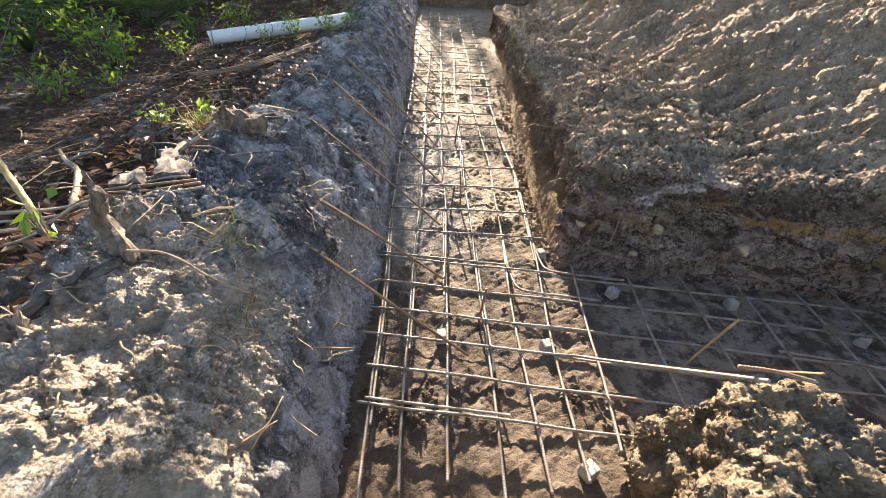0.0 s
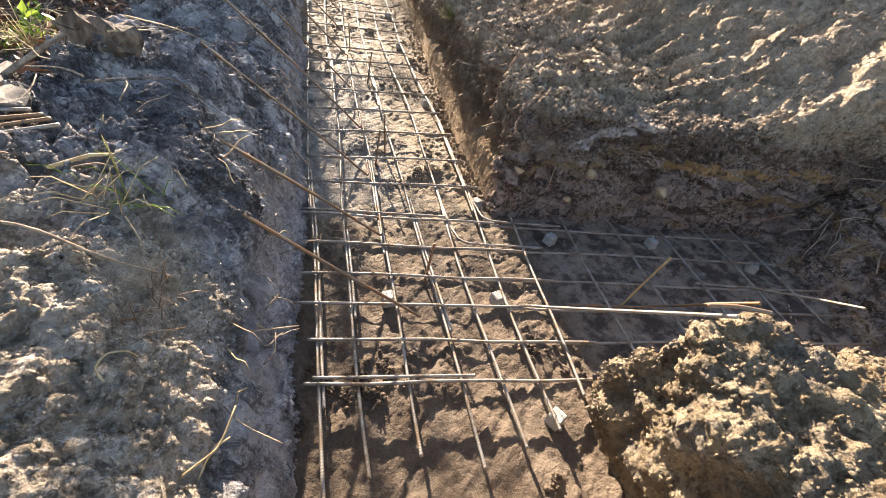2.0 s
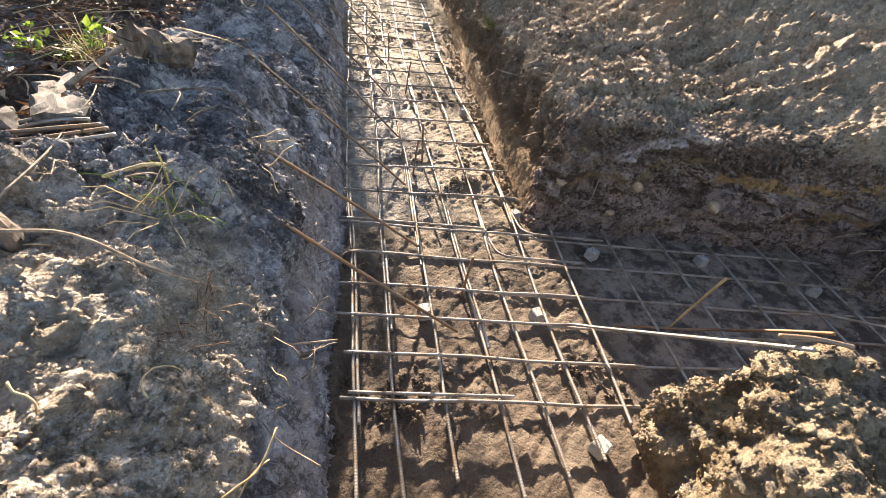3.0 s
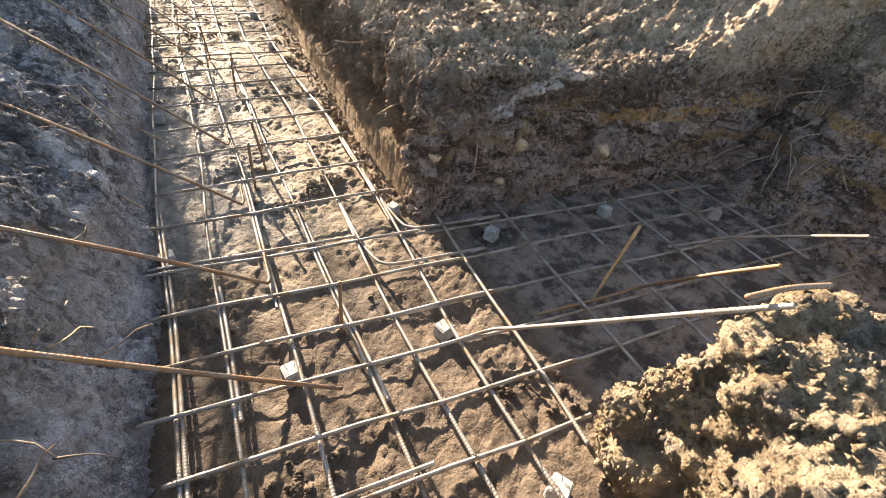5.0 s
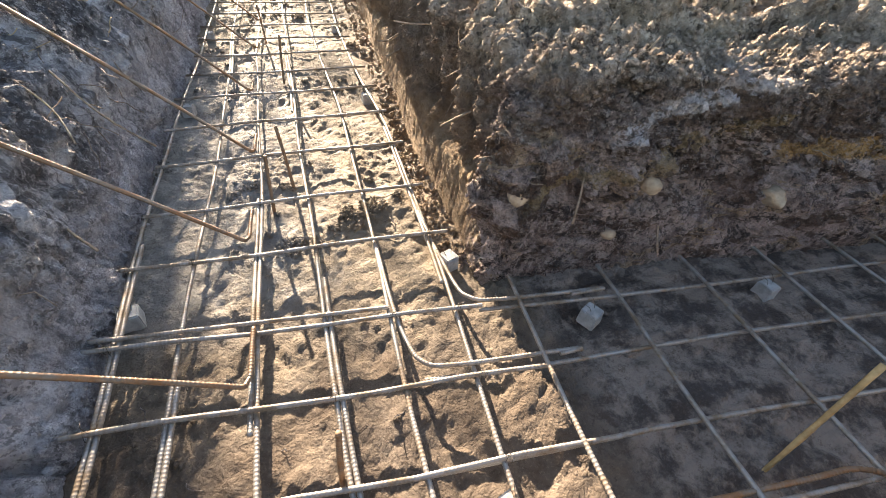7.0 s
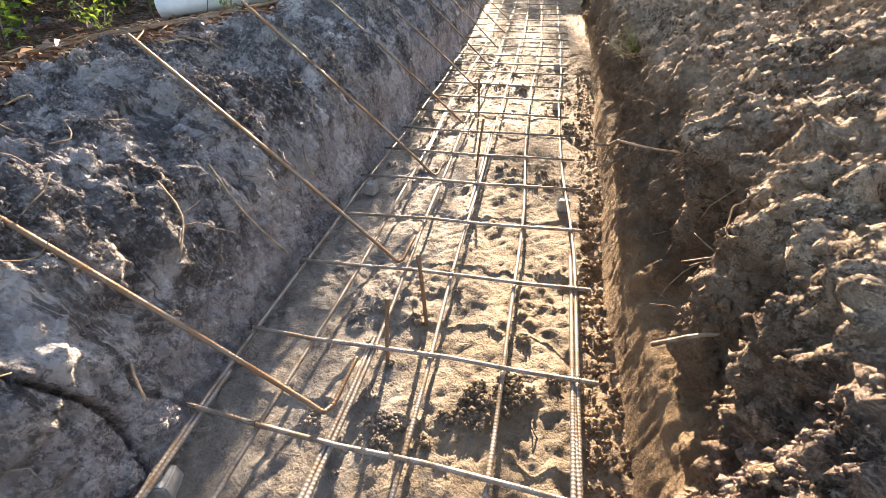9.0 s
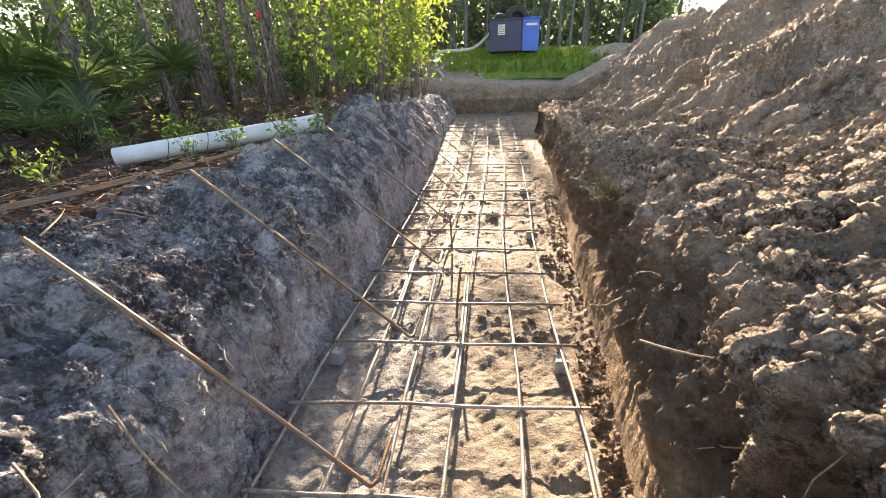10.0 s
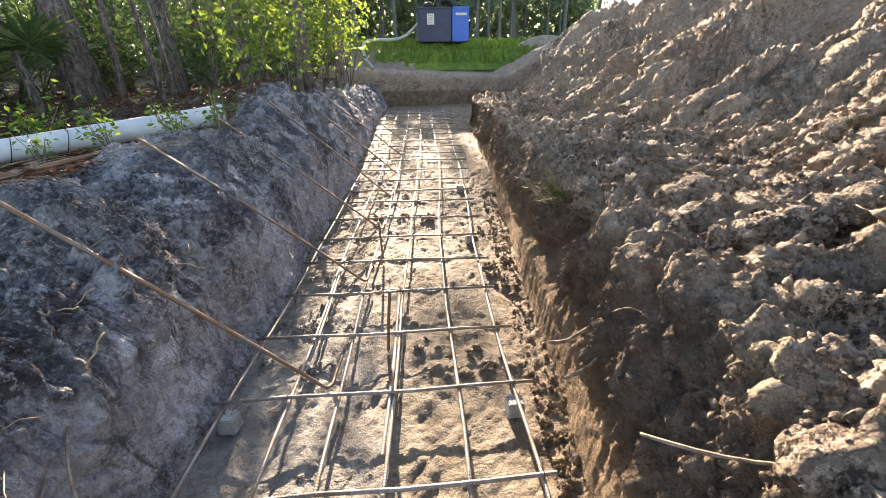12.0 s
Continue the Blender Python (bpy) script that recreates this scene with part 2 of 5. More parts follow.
def brown_soil():
    n = Nodes("brown_soil")
    mid, big = n.noise(7, 5, 0.65), n.noise(1.1, 3)
    c = n.mix(n.ramp(mid, 0.35, 0.66), (0.34, 0.255, 0.185), (0.60, 0.49, 0.385))
    c = n.mix(n.ramp(big, 0.42, 0.62, 0, 0.6), c, (0.52, 0.42, 0.31))
    c = n.mix(n.ramp(n.noise(2.6, 4, 0.7), 0.52, 0.60, 0, 0.55), c, (0.19, 0.135, 0.10))
    c = n.mix(n.ramp(n.noise(60, 3, 0.7), 0.5, 0.8, 0, 0.4), c, (0.48, 0.39, 0.29))
    c = grains(n, c, (0.045, 0.030, 0.021), (0.72, 0.61, 0.49), 0.9)
    # pale dry spoil above 1 m, lightened to paint in the heap's sunlit brightness
    c = n.mix(n.maths("MULTIPLY", n.ramp(n.axis(2), 1.0, 1.25), n.ramp(n.noise(3.4, 5, 0.7), 0.36, 0.56, 0.1, 0.5)), c, n.mix(n.ramp(n.noise(22, 6, 0.75), 0.4, 0.6), (0.42, 0.34, 0.265), (0.72, 0.615, 0.505)))
    # cut faces: dark loam with ochre seams and a pale lens
    z, x, y = n.axis(2), n.axis(0), n.axis(1)
    band = n.noise(2.2, 6, 0.64, stretch=(1, 1, 3.4), distortion=1.0)
    cut = n.mix(n.ramp(n.noise(6, 6, 0.7, distortion=0.6), 0.38, 0.60), (0.22, 0.155, 0.13), (0.56, 0.45, 0.40))
    cut = n.mix(n.ramp(band, 0.47, 0.41, 0, 0.9), cut, (0.12, 0.070, 0.045))
    cut = n.mix(n.ramp(band, 0.55, 0.58, 0, 0.7), cut, (0.50, 0.36, 0.22))
    cut = n.mix(n.ramp(band, 0.62, 0.64, 0, 0.9), cut, (0.17, 0.105, 0.07))
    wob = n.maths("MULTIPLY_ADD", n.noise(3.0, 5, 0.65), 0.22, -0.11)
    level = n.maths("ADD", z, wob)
    # dark brown top layer, with the shade near the rim painted into it
    cut = n.mix(n.ramp(level, 0.64, 0.74, 0, 0.65), cut, (0.15, 0.10, 0.075))
    cut = n.mix(n.ramp(n.noise(11, 5, 0.75, distortion=0.5), 0.56, 0.61, 0, 0.85), cut, (0.045, 0.030, 0.025))

    def seam(mid, tilt, half, x0, x1, colour, much):
        """A stained seam in the cut: height mid at x0, rising by tilt, between x0 and x1."""
        nonlocal cut
        off = n.maths("ABSOLUTE", n.maths("SUBTRACT", level, n.maths("MULTIPLY_ADD", x, tilt, mid - tilt * x0)))
        inside = n.maths("MULTIPLY", n.ramp(x, x0 - 0.06, x0 + 0.04), n.ramp(x, x1 + 0.06, x1 - 0.04))
        on = n.maths("MULTIPLY", n.maths("MULTIPLY", inside, n.ramp(off, half, half * 0.6)), n.ramp(n.noise(8, 5, 0.7, stretch=(1, 1, 1.6)), 0.40, 0.47, 0, much))
        cut = n.mix(on, cut, colour)

    seam(0.57, 0.05, 0.045, 2.22, 3.9, (0.52, 0.31, 0.12), 0.9)
    seam(0.36, 0.02, 0.035, 2.9, 3.9, (0.46, 0.29, 0.13), 0.7)
    seam(0.40, 0.36, 0.040, 1.10, 2.1, (0.42, 0.30, 0.16), 0.8)
    seam(0.70, 0.34, 0.050, 1.40, 2.02, (0.74, 0.68, 0.67), 1.0)
    cut = grains(n, cut, (0.030, 0.020, 0.016), (0.62, 0.52, 0.45), 0.75)
    face = n.maths("MULTIPLY", n.ramp(n.maths("ADD", y, n.maths("MULTIPLY", x, 0.14)), 2.95, 2.80), n.ramp(z, 0.98, 0.80))
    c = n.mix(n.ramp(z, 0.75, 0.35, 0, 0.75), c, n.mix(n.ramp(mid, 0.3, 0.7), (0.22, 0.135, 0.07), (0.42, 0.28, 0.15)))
    # Dark band below the rim: shadow of the torn wall painted into its brown soil
    loam_shade = n.maths("MULTIPLY", n.ramp(level, 0.30, 0.42), n.ramp(level, 0.90, 0.80))
    c = n.mix(n.maths("MULTIPLY", loam_shade, n.ramp(n.noise(5, 5, 0.7), 0.35, 0.55, 0.3, 0.7)), c, n.mix(n.ramp(mid, 0.3, 0.7), (0.10, 0.066, 0.045), (0.24, 0.165, 0.115)))
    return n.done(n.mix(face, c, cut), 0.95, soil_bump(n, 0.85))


def ochre_soil():
    n = Nodes("ochre_soil")
    c = n.mix(n.ramp(n.noise(6, 5, 0.65), 0.35, 0.65), (0.24, 0.172, 0.1), (0.464, 0.376, 0.26))
    c = n.mix(n.ramp(n.noise(4, 4, 0.7), 0.52, 0.66, 0, 0.8), c, (0.192, 0.168, 0.152))
    c = n.mix(n.ramp(n.noise(13, 4, 0.7), 0.58, 0.7, 0, 0.8), c, (0.08, 0.048, 0.028))
    c = grains(n, c, (0.072, 0.048, 0.0288), (0.512, 0.44, 0.328), 0.7)
    return n.done(c, 0.95, soil_bump(n, 0.9))


def floor_sand():
    n = Nodes("trench_sand")
    x, y = n.axis(0), n.axis(1)
    warm = n.mix(n.ramp(n.noise(6, 5, 0.65), 0.35, 0.65), (0.084, 0.0584, 0.04), (0.152, 0.114, 0.0816))
    pale = n.mix(n.ramp(n.noise(7, 5, 0.65), 0.35, 0.65), (0.148, 0.116, 0.08), (0.264, 0.214, 0.152))
    c = n.mix(n.ramp(n.maths("MULTIPLY_ADD", n.noise(1.7, 3), 1.2, y), 2.4, 3.6), warm, pale)
    c = n.mix(n.ramp(n.noise(4.3, 5, 0.7), 0.58, 0.68, 0, 0.5), c, (0.08, 0.0576, 0.0416))
    chalk = n.maths("MULTIPLY", n.maths("MULTIPLY", n.ramp(y, 2.3, 2.8), n.ramp(y, 6.5, 4.8)), n.ramp(n.maths("MULTIPLY_ADD", n.noise(3.2, 5, 0.7), -1.3, x), -0.20, -0.75))
    c = n.mix(n.maths("MULTIPLY", chalk, 0.75), c, n.mix(n.ramp(n.noise(9, 5, 0.7), 0.4, 0.6), (0.192, 0.184, 0.172), (0.352, 0.332, 0.3)))
    strip = n.ramp(n.maths("MULTIPLY_ADD", n.noise(5, 5, 0.7), 0.35, n.maths("MULTIPLY_ADD", y, -0.055, x)), 0.74, 0.90)
    c = n.mix(n.maths("MULTIPLY", n.maths("MULTIPLY", strip, 0.8), n.ramp(y, 2.4, 2.7)), c, n.mix(n.ramp(n.noise(14, 5, 0.7), 0.4, 0.6), (0.136, 0.092, 0.056), (0.288, 0.208, 0.136)))
    # the side trench floor takes its own mottled brown
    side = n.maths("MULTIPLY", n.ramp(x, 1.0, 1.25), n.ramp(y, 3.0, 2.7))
    side_sand = n.mix(n.ramp(n.noise(5, 7, 0.72), 0.42, 0.58), (0.075, 0.057, 0.047), (0.30, 0.24, 0.195))
    c = n.mix(side, c, side_sand)
    c = n.mix(n.ramp(n.noise(110, 3, 0.7), 0.52, 0.75, 0, 0.3), c, (0.336, 0.272, 0.2))
    c = n.mix(n.ramp(n.noise(19, 7, 0.78), 0.57, 0.60, 0, 0.5), c, (0.064, 0.044, 0.032))
    return n.done(c, n.ramp(n.noise(4, 3), 0.3, 0.7, 0.75, 0.95), soil_bump(n, 0.45))


def steel(name, grey, rust, amount):
    n = Nodes(name)
    r = n.ramp(n.noise(9, 5, 0.7), amount - 0.12, amount + 0.12)
    c = n.mix(r, rust, grey)
    c = n.mix(n.ramp(n.noise(60, 3, 0.7), 0.5, 0.75, 0, 0.6), c, (0.34, 0.24, 0.15))
    return n.done(c, n.ramp(r, 0, 1, 0.65, 0.42), n.bump(n.noise(150, 3), 0.3, 0.002), n.ramp(r, 0, 1, 0.10, 0.38))


def plain(name, a, b, scale=12, rough=0.8, bump=0.3, stretch=None, metal=0.0, local=False, **more):
    n = Nodes(name)
    v = n.obj if local else None
    c = n.mix(n.ramp(n.noise(scale, 5, 0.65, v, stretch), 0.32, 0.68), a, b)
    return n.done(c, rough, n.bump(n.noise(scale * 4, 4, 0.65, v, stretch), bump, 0.01), metal, **more)


def leafy(name, a, b, c, through_light=0.4, yellow=0.5):
    n = Nodes(name)
    r = n.island()
    col = n.mix(n.ramp(r, 0.0, 0.75), a, b)
    col = n.mix(n.ramp(r, 0.8, 1.0), col, c)
    mat = n.done(col, 0.30)
    glow = n.t.nodes.new("ShaderNodeBsdfTranslucent")
    n.put(glow.inputs["Color"], n.mix(yellow, col, (0.45, 0.55, 0.08)))
    m = n.t.nodes.new("ShaderNodeMixShader")
    m.inputs[0].default_value = through_light
    n.t.links.new(n.bsdf.outputs[0], m.inputs[1])
    n.t.links.new(glow.outputs[0], m.inputs[2])
    n.t.links.new(m.outputs[0], n.t.nodes["Material Output"].inputs["Surface"])
    return mat


M_GREY, M_BROWN, M_OCHRE, M_FLOOR = grey_sand(), brown_soil(), ochre_soil(), floor_sand()
M_BAR = steel("mill_rebar", (0.33, 0.31, 0.285), (0.20, 0.145, 0.095), 0.47)
M_RUST = steel("rusty_rebar", (0.21, 0.165, 0.125), (0.24, 0.125, 0.058), 0.50)
M_WIRE = plain("tie_wire", (0.05, 0.045, 0.04), (0.12, 0.1, 0.08), 40, 0.5, 0.1, metal=0.6)
M_CONC = plain("spacer_concrete", (0.30, 0.30, 0.285), (0.46, 0.455, 0.435), 25, 0.9, 0.4)
def bark():
    n = Nodes("pine_bark")
    plates = n.voronoi(16, n.obj, "DISTANCE_TO_EDGE")
    grain = n.noise(26, 6, 0.75, n.obj, (1, 1, 0.22))
    c = n.mix(n.ramp(grain, 0.35, 0.65), (0.07, 0.058, 0.052), (0.34, 0.29, 0.26))
    c = n.mix(n.ramp(n.noise(5, 4, 0.7, n.obj), 0.55, 0.7, 0, 0.5), c, (0.30, 0.29, 0.27))
    return n.done(c, 0.92, n.bump(plates, 0.6, 0.05, n.bump(grain, 1.0, 0.06)))


M_BARK = bark()
M_TWIG = plain("dry_twig", (0.13, 0.10, 0.075), (0.40, 0.34, 0.27), 30, 0.85, 0.4)
M_ROOT = plain("root_wood", (0.16, 0.11, 0.075), (0.38, 0.30, 0.22), 30, 0.85, 0.4)
M_WOOD = plain("weathered_wood", (0.06, 0.045, 0.036), (0.24, 0.19, 0.15), 22, 0.9, 0.6, (1, 1, 0.25))
M_PALEWOOD = plain("bleached_wood", (0.05, 0.043, 0.038), (0.20, 0.18, 0.16), 22, 0.9, 0.7, (1, 1, 0.2), local=True)
M_STAKE = plain("yellow_stake_wood", (0.34, 0.22, 0.09), (0.55, 0.39, 0.18), 18, 0.7, 0.3)
M_STRAW = plain("straw", (0.33, 0.24, 0.13), (0.58, 0.46, 0.27), 30, 0.7, 0.2)
M_PIPE = plain("white_pipe", (0.66, 0.68, 0.70), (0.80, 0.81, 0.82), 5, 0.45, 0.12)
M_LEAF = leafy("broad_leaves", (0.05, 0.11, 0.018), (0.13, 0.23, 0.03), (0.36, 0.42, 0.06))
M_DARKLEAF = leafy("forest_leaves", (0.025, 0.06, 0.02), (0.08, 0.15, 0.045), (0.17, 0.23, 0.08), 0.30, 0.10)
M_PLANT = leafy("plant_leaves", (0.04, 0.12, 0.02), (0.10, 0.24, 0.03), (0.24, 0.38, 0.05))
# distance haze is mixed into the far leaf and bark colours
M_FARLEAF = leafy("haze_tinted_leaves", (0.15, 0.20, 0.15), (0.25, 0.31, 0.22), (0.38, 0.43, 0.28), 0.6, 0.1)
M_FARBARK = plain("haze_tinted_bark", (0.10, 0.10, 0.095), (0.19, 0.185, 0.175), 6, 0.9, 0.3)
M_PALM = leafy("palmetto_leaves", (0.035, 0.08, 0.032), (0.08, 0.15, 0.055), (0.22, 0.27, 0.10), 0.38, 0.15)
M_DEAD = leafy("dead_leaves", (0.09, 0.04, 0.02), (0.19, 0.088, 0.04), (0.30, 0.18, 0.09), 0.12, 0.0)
M_GRASS = leafy("grass_blades", (0.12, 0.22, 0.03), (0.24, 0.36, 0.05), (0.40, 0.46, 0.10))
M_TURF = plain("turf_ground", (0.10, 0.17, 0.03), (0.22, 0.32, 0.05), 3, 0.95, 0.6)
M_BLUE = plain("dark_blue_paint", (0.008, 0.02, 0.075), (0.014, 0.032, 0.11), 3, 0.4, 0.05)
M_LIGHTBLUE = plain("bright_blue_paint", (0.015, 0.12, 0.55), (0.025, 0.16, 0.68), 3, 0.4, 0.05)
M_BLACK = plain("black_rubber", (0.012, 0.012, 0.012), (0.03, 0.03, 0.03), 8, 0.5, 0.1)
M_LABEL = plain("white_label", (0.62, 0.62, 0.58), (0.72, 0.72, 0.68), 8, 0.5, 0.0)
M_RED = plain("red_plastic_tape", (0.55, 0.04, 0.03), (0.7, 0.06, 0.04), 8, 0.5, 0.0)
M_STONE = plain("pale_stone", (0.30, 0.22, 0.15), (0.52, 0.41, 0.28), 14, 0.9, 0.5)
M_HOSE = plain("grey_hose", (0.42, 0.42, 0.38), (0.60, 0.60, 0.55), 8, 0.5, 0.1)

# ---- the ground: trench, banks, spoil heap ----
def floor_z(y):
    return 0.42 * smooth(6.5, 16.0, np.asarray(y, dtype=float))


def left_top(x, y):
    """Top of the forest-side bank: a thrown-up crest beside the trench, lower leaf-littered ground behind."""
    d = -x - 0.60
    zero = 0 * x
    crest = 0.58 + 0.23 * smooth(-0.08, 0.20, d) + 0.10 * smooth(0.12, 0.45, d) - 0.12 * smooth(0.65, 1.3, d) + 0.09 * smooth(3.4, 2.4, y) * smooth(0.1, 0.4, d)
    rough = smooth(0.05, 0.35, d)
    crest = crest + (0.22 * fbm(x, y, zero, 0.66, 3, 3) + 0.05 * lumps(x, y, zero, 0.42, 2, 8)) * rough
    crest = crest + 0.14 * smooth(0.9, 0.2, np.abs(y - 8.3)) * smooth(0.2, 0.5, d) * smooth(1.2, 0.7, d)
    crest = crest + 0.12 * smooth(6.5, 9.0, y) * smooth(0.1, 0.4, d)
    back = 0.86 - 0.17 * smooth(1.2, 2.8, d) + 0.42 * smooth(6.8, 10.5, y) + 0.07 * fbm(x, y, zero, 1.3, 2, 5)
    w = smooth(0.95, 1.6, d)
    return crest * (1 - w) + back * w + 1.15 * smooth(17.8, 21.3, y) * smooth(0.0, 1.0, d)


def left_place(p, y):
    k = 0.05 + 0.03 * vnoise(y / 0.5, 0 * y, 0 * y, 9)
    inward, fall = soft(p, k), soft(-p, k)
    rim = -0.60 - 0.05 * vnoise(y / 0.8, 0 * y, 0 * y + 2, 4) - 0.10 * smooth(1.7, 0.9, y)
    frac = np.clip(fall / 0.72, 0, 1.15)
    x = rim - inward + (0.085 + 0.03 * vnoise(y / 0.4, p, 0 * y, 6) + 0.06 * smooth(1.7, 0.9, y)) * frac
    top = left_top(x, y)
    return x, y, top - frac * (top + 0.03)


def left_relief(x, y, z, n):
    flat = smooth(0.25, 0.8, n[..., 2])
    near = smooth(-3.5, -1.6, x)
    patch = smooth(-0.30, 0.30, fbm(x, y, z, 0.55, 3, 15))
    grit = lumps(x, y, z, 0.085, 4, 12) - 0.5
    wall = (0.07 + 0.075 * smooth(0.35, 0.6, z)) * fbm(x, y, z * 0.8, 0.36, 5, 11, 0.58) + 0.030 * grit + 0.012 * clods(x, y, z, 0.045, 21) - 0.02
    crack = smooth(0.06, 0.0, np.abs(vnoise(x * 2, y * 3.2, z * 1.3, 16))) * smooth(0.0, 0.3, vnoise(x, y * 1.5, z * 2, 17))
    wall = wall - 0.07 * crack
    # runnels that lead down towards the trench
    runnel = np.abs(vnoise(x * 2.5, y * 11, z * 2.5, 22)) + 0.6 * np.abs(vnoise(x * 6, y * 27, z * 5, 23))
    wall = wall + 0.028 * (runnel - 0.45) * smooth(0.35, 0.6, z)
    top = 0.125 * fbm(x, y, z, 0.40, 5, 13, 0.58) + (0.018 + 0.050 * patch) * grit + 0.026 * (0.3 + 0.7 * patch) * clods(x, y, z, 0.042, 18) + 0.020 * clods(x, y, z, 0.026, 20)
    top = top + 0.035 * (runnel - 0.45) * smooth(-1.15, -0.75, x) - 0.04
    pit = smooth(0.10, 0.55, vnoise(x * 5.5, y * 5.5, z * 5.5, 24))
    top = top - 0.025 * pit
    return (wall * (1 - flat) + top * flat) * (0.35 + 0.65 * near) * (0.3 + 0.7 * smooth(-0.02, 0.12, z)) * (1 - 0.25 * flat * smooth(1.5, 1.0, y))


P_LEFT = np.concatenate([-steps((0, 0.012), (0.82, 0.02))[::-1], steps((0, 0.010), (1.2, 0.035), (2.6, 0.12), (6, 0.5), (45, 1))[1:]])
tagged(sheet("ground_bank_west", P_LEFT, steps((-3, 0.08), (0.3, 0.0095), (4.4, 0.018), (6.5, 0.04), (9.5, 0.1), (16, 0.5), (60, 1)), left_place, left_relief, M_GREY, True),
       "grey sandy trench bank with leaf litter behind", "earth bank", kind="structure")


def right_foot(y):
    return 0.97 + 0.065 * np.clip(y - 3.0, -1, 7)


def right_top(x, y):
    d = x - right_foot(y)
    toe = 2.25 + 0.55 * smooth(4.6, 3.0, y) + 0.25 * vnoise(y / 1.7, 0 * y, 0 * y, 31)
    heap = 1.72 * np.clip((x - toe) / 2.9, 0, 1) ** 1.05
    heap = np.where(x > toe + 2.9, 1.72 - 0.45 * (x - toe - 2.9), heap)
    heap = np.maximum(heap, -0.2)
    slope = smooth(0.05, 0.5, heap)
    run = y + 0.34 * x + 0.20 * vnoise(x * 0.8, y * 0.8, 0 * x, 32)
    gully = 1 - np.abs(vnoise(x * 0.28, run * 1.25, 0 * x, 33)) * 2.2
    fine = 1 - np.abs(vnoise(x * 0.55, run * 3.4, 0 * x, 34)) * 2
    heap = heap + slope * ((0.08 + 0.36 * smooth(4.5, 8, y)) * (gully - 0.35) * (0.7 + 0.6 * vnoise(x * 0.9, y * 0.5, 0 * x, 30)) + (0.035 + 0.085 * smooth(4.5, 7, y)) * (fine - 0.2))
    heap = heap + slope * 0.17 * (lumps(x, y * 1.15, 0 * x, 0.55, 3, 29) - 0.5)
    top = 0.92 + 0.05 * fbm(x, y, 0 * x, 1.2, 2, 35)
    # cleat marks of a tracked machine, across the line of the trench
    phase = (y + 0.06 * vnoise(x * 1.1, y * 0.9, 0 * x, 36) + 0.02 * x) / 0.205
    wave = 1 - np.abs(2 * (phase - np.floor(phase)) - 1)
    track = smooth(0.18, 0.40, d) * smooth(2.6, 1.7, d) * smooth(2.6, 2.9, y) * (0.55 + 0.45 * smooth(-0.3, 0.3, vnoise(x * 1.1, y * 1.1, 0 * x, 37)))
    ragged = 0.7 + 0.5 * smooth(-0.6, 0.6, vnoise(x * 3.2, y * 4.5, 0 * x, 38))
    top = top + track * (0.23 * wave ** 1.4 * ragged - 0.08) + 0.03 * fbm(x, y, 0 * x, 0.55, 2, 39) * smooth(0.0, 0.3, d)
    top = top - 0.14 * np.exp(-(((x - 3.16) / 0.09) ** 2 + ((y - 3.56) / 0.07) ** 2))
    return top + heap


R_LEN = 9.98


def right_place(p, q):
    k = 0.025
    ix, fx = soft(p, k), soft(-p, k)
    iy, fy = soft(q, k), soft(-q, k)
    fn = soft(q - R_LEN, 0.1)
    fx, fy = np.clip(fx / 0.95, 0, 1.15), np.clip(fy / 0.95, 0, 1.15)
    fn = np.clip(fn / 0.95, 0, 1.15)
    y = 2.57 - 0.14 * np.clip(ix, 0, 3) + np.minimum(iy, R_LEN) * (1 + 0.40 * smooth(1.4, 2.6, ix)) - 0.09 * fy + 0.15 * fn
    foot = right_foot(y) + 0.05 * vnoise(y / 0.6, 0 * y, 0 * y, 41)
    x = foot + 0.13 + ix - 0.13 * np.minimum(fx, 1)
    top = right_top(x, y)
    fall = np.maximum(np.maximum(fx, fy), fn)
    return x, y, top - fall * (top + 0.05)


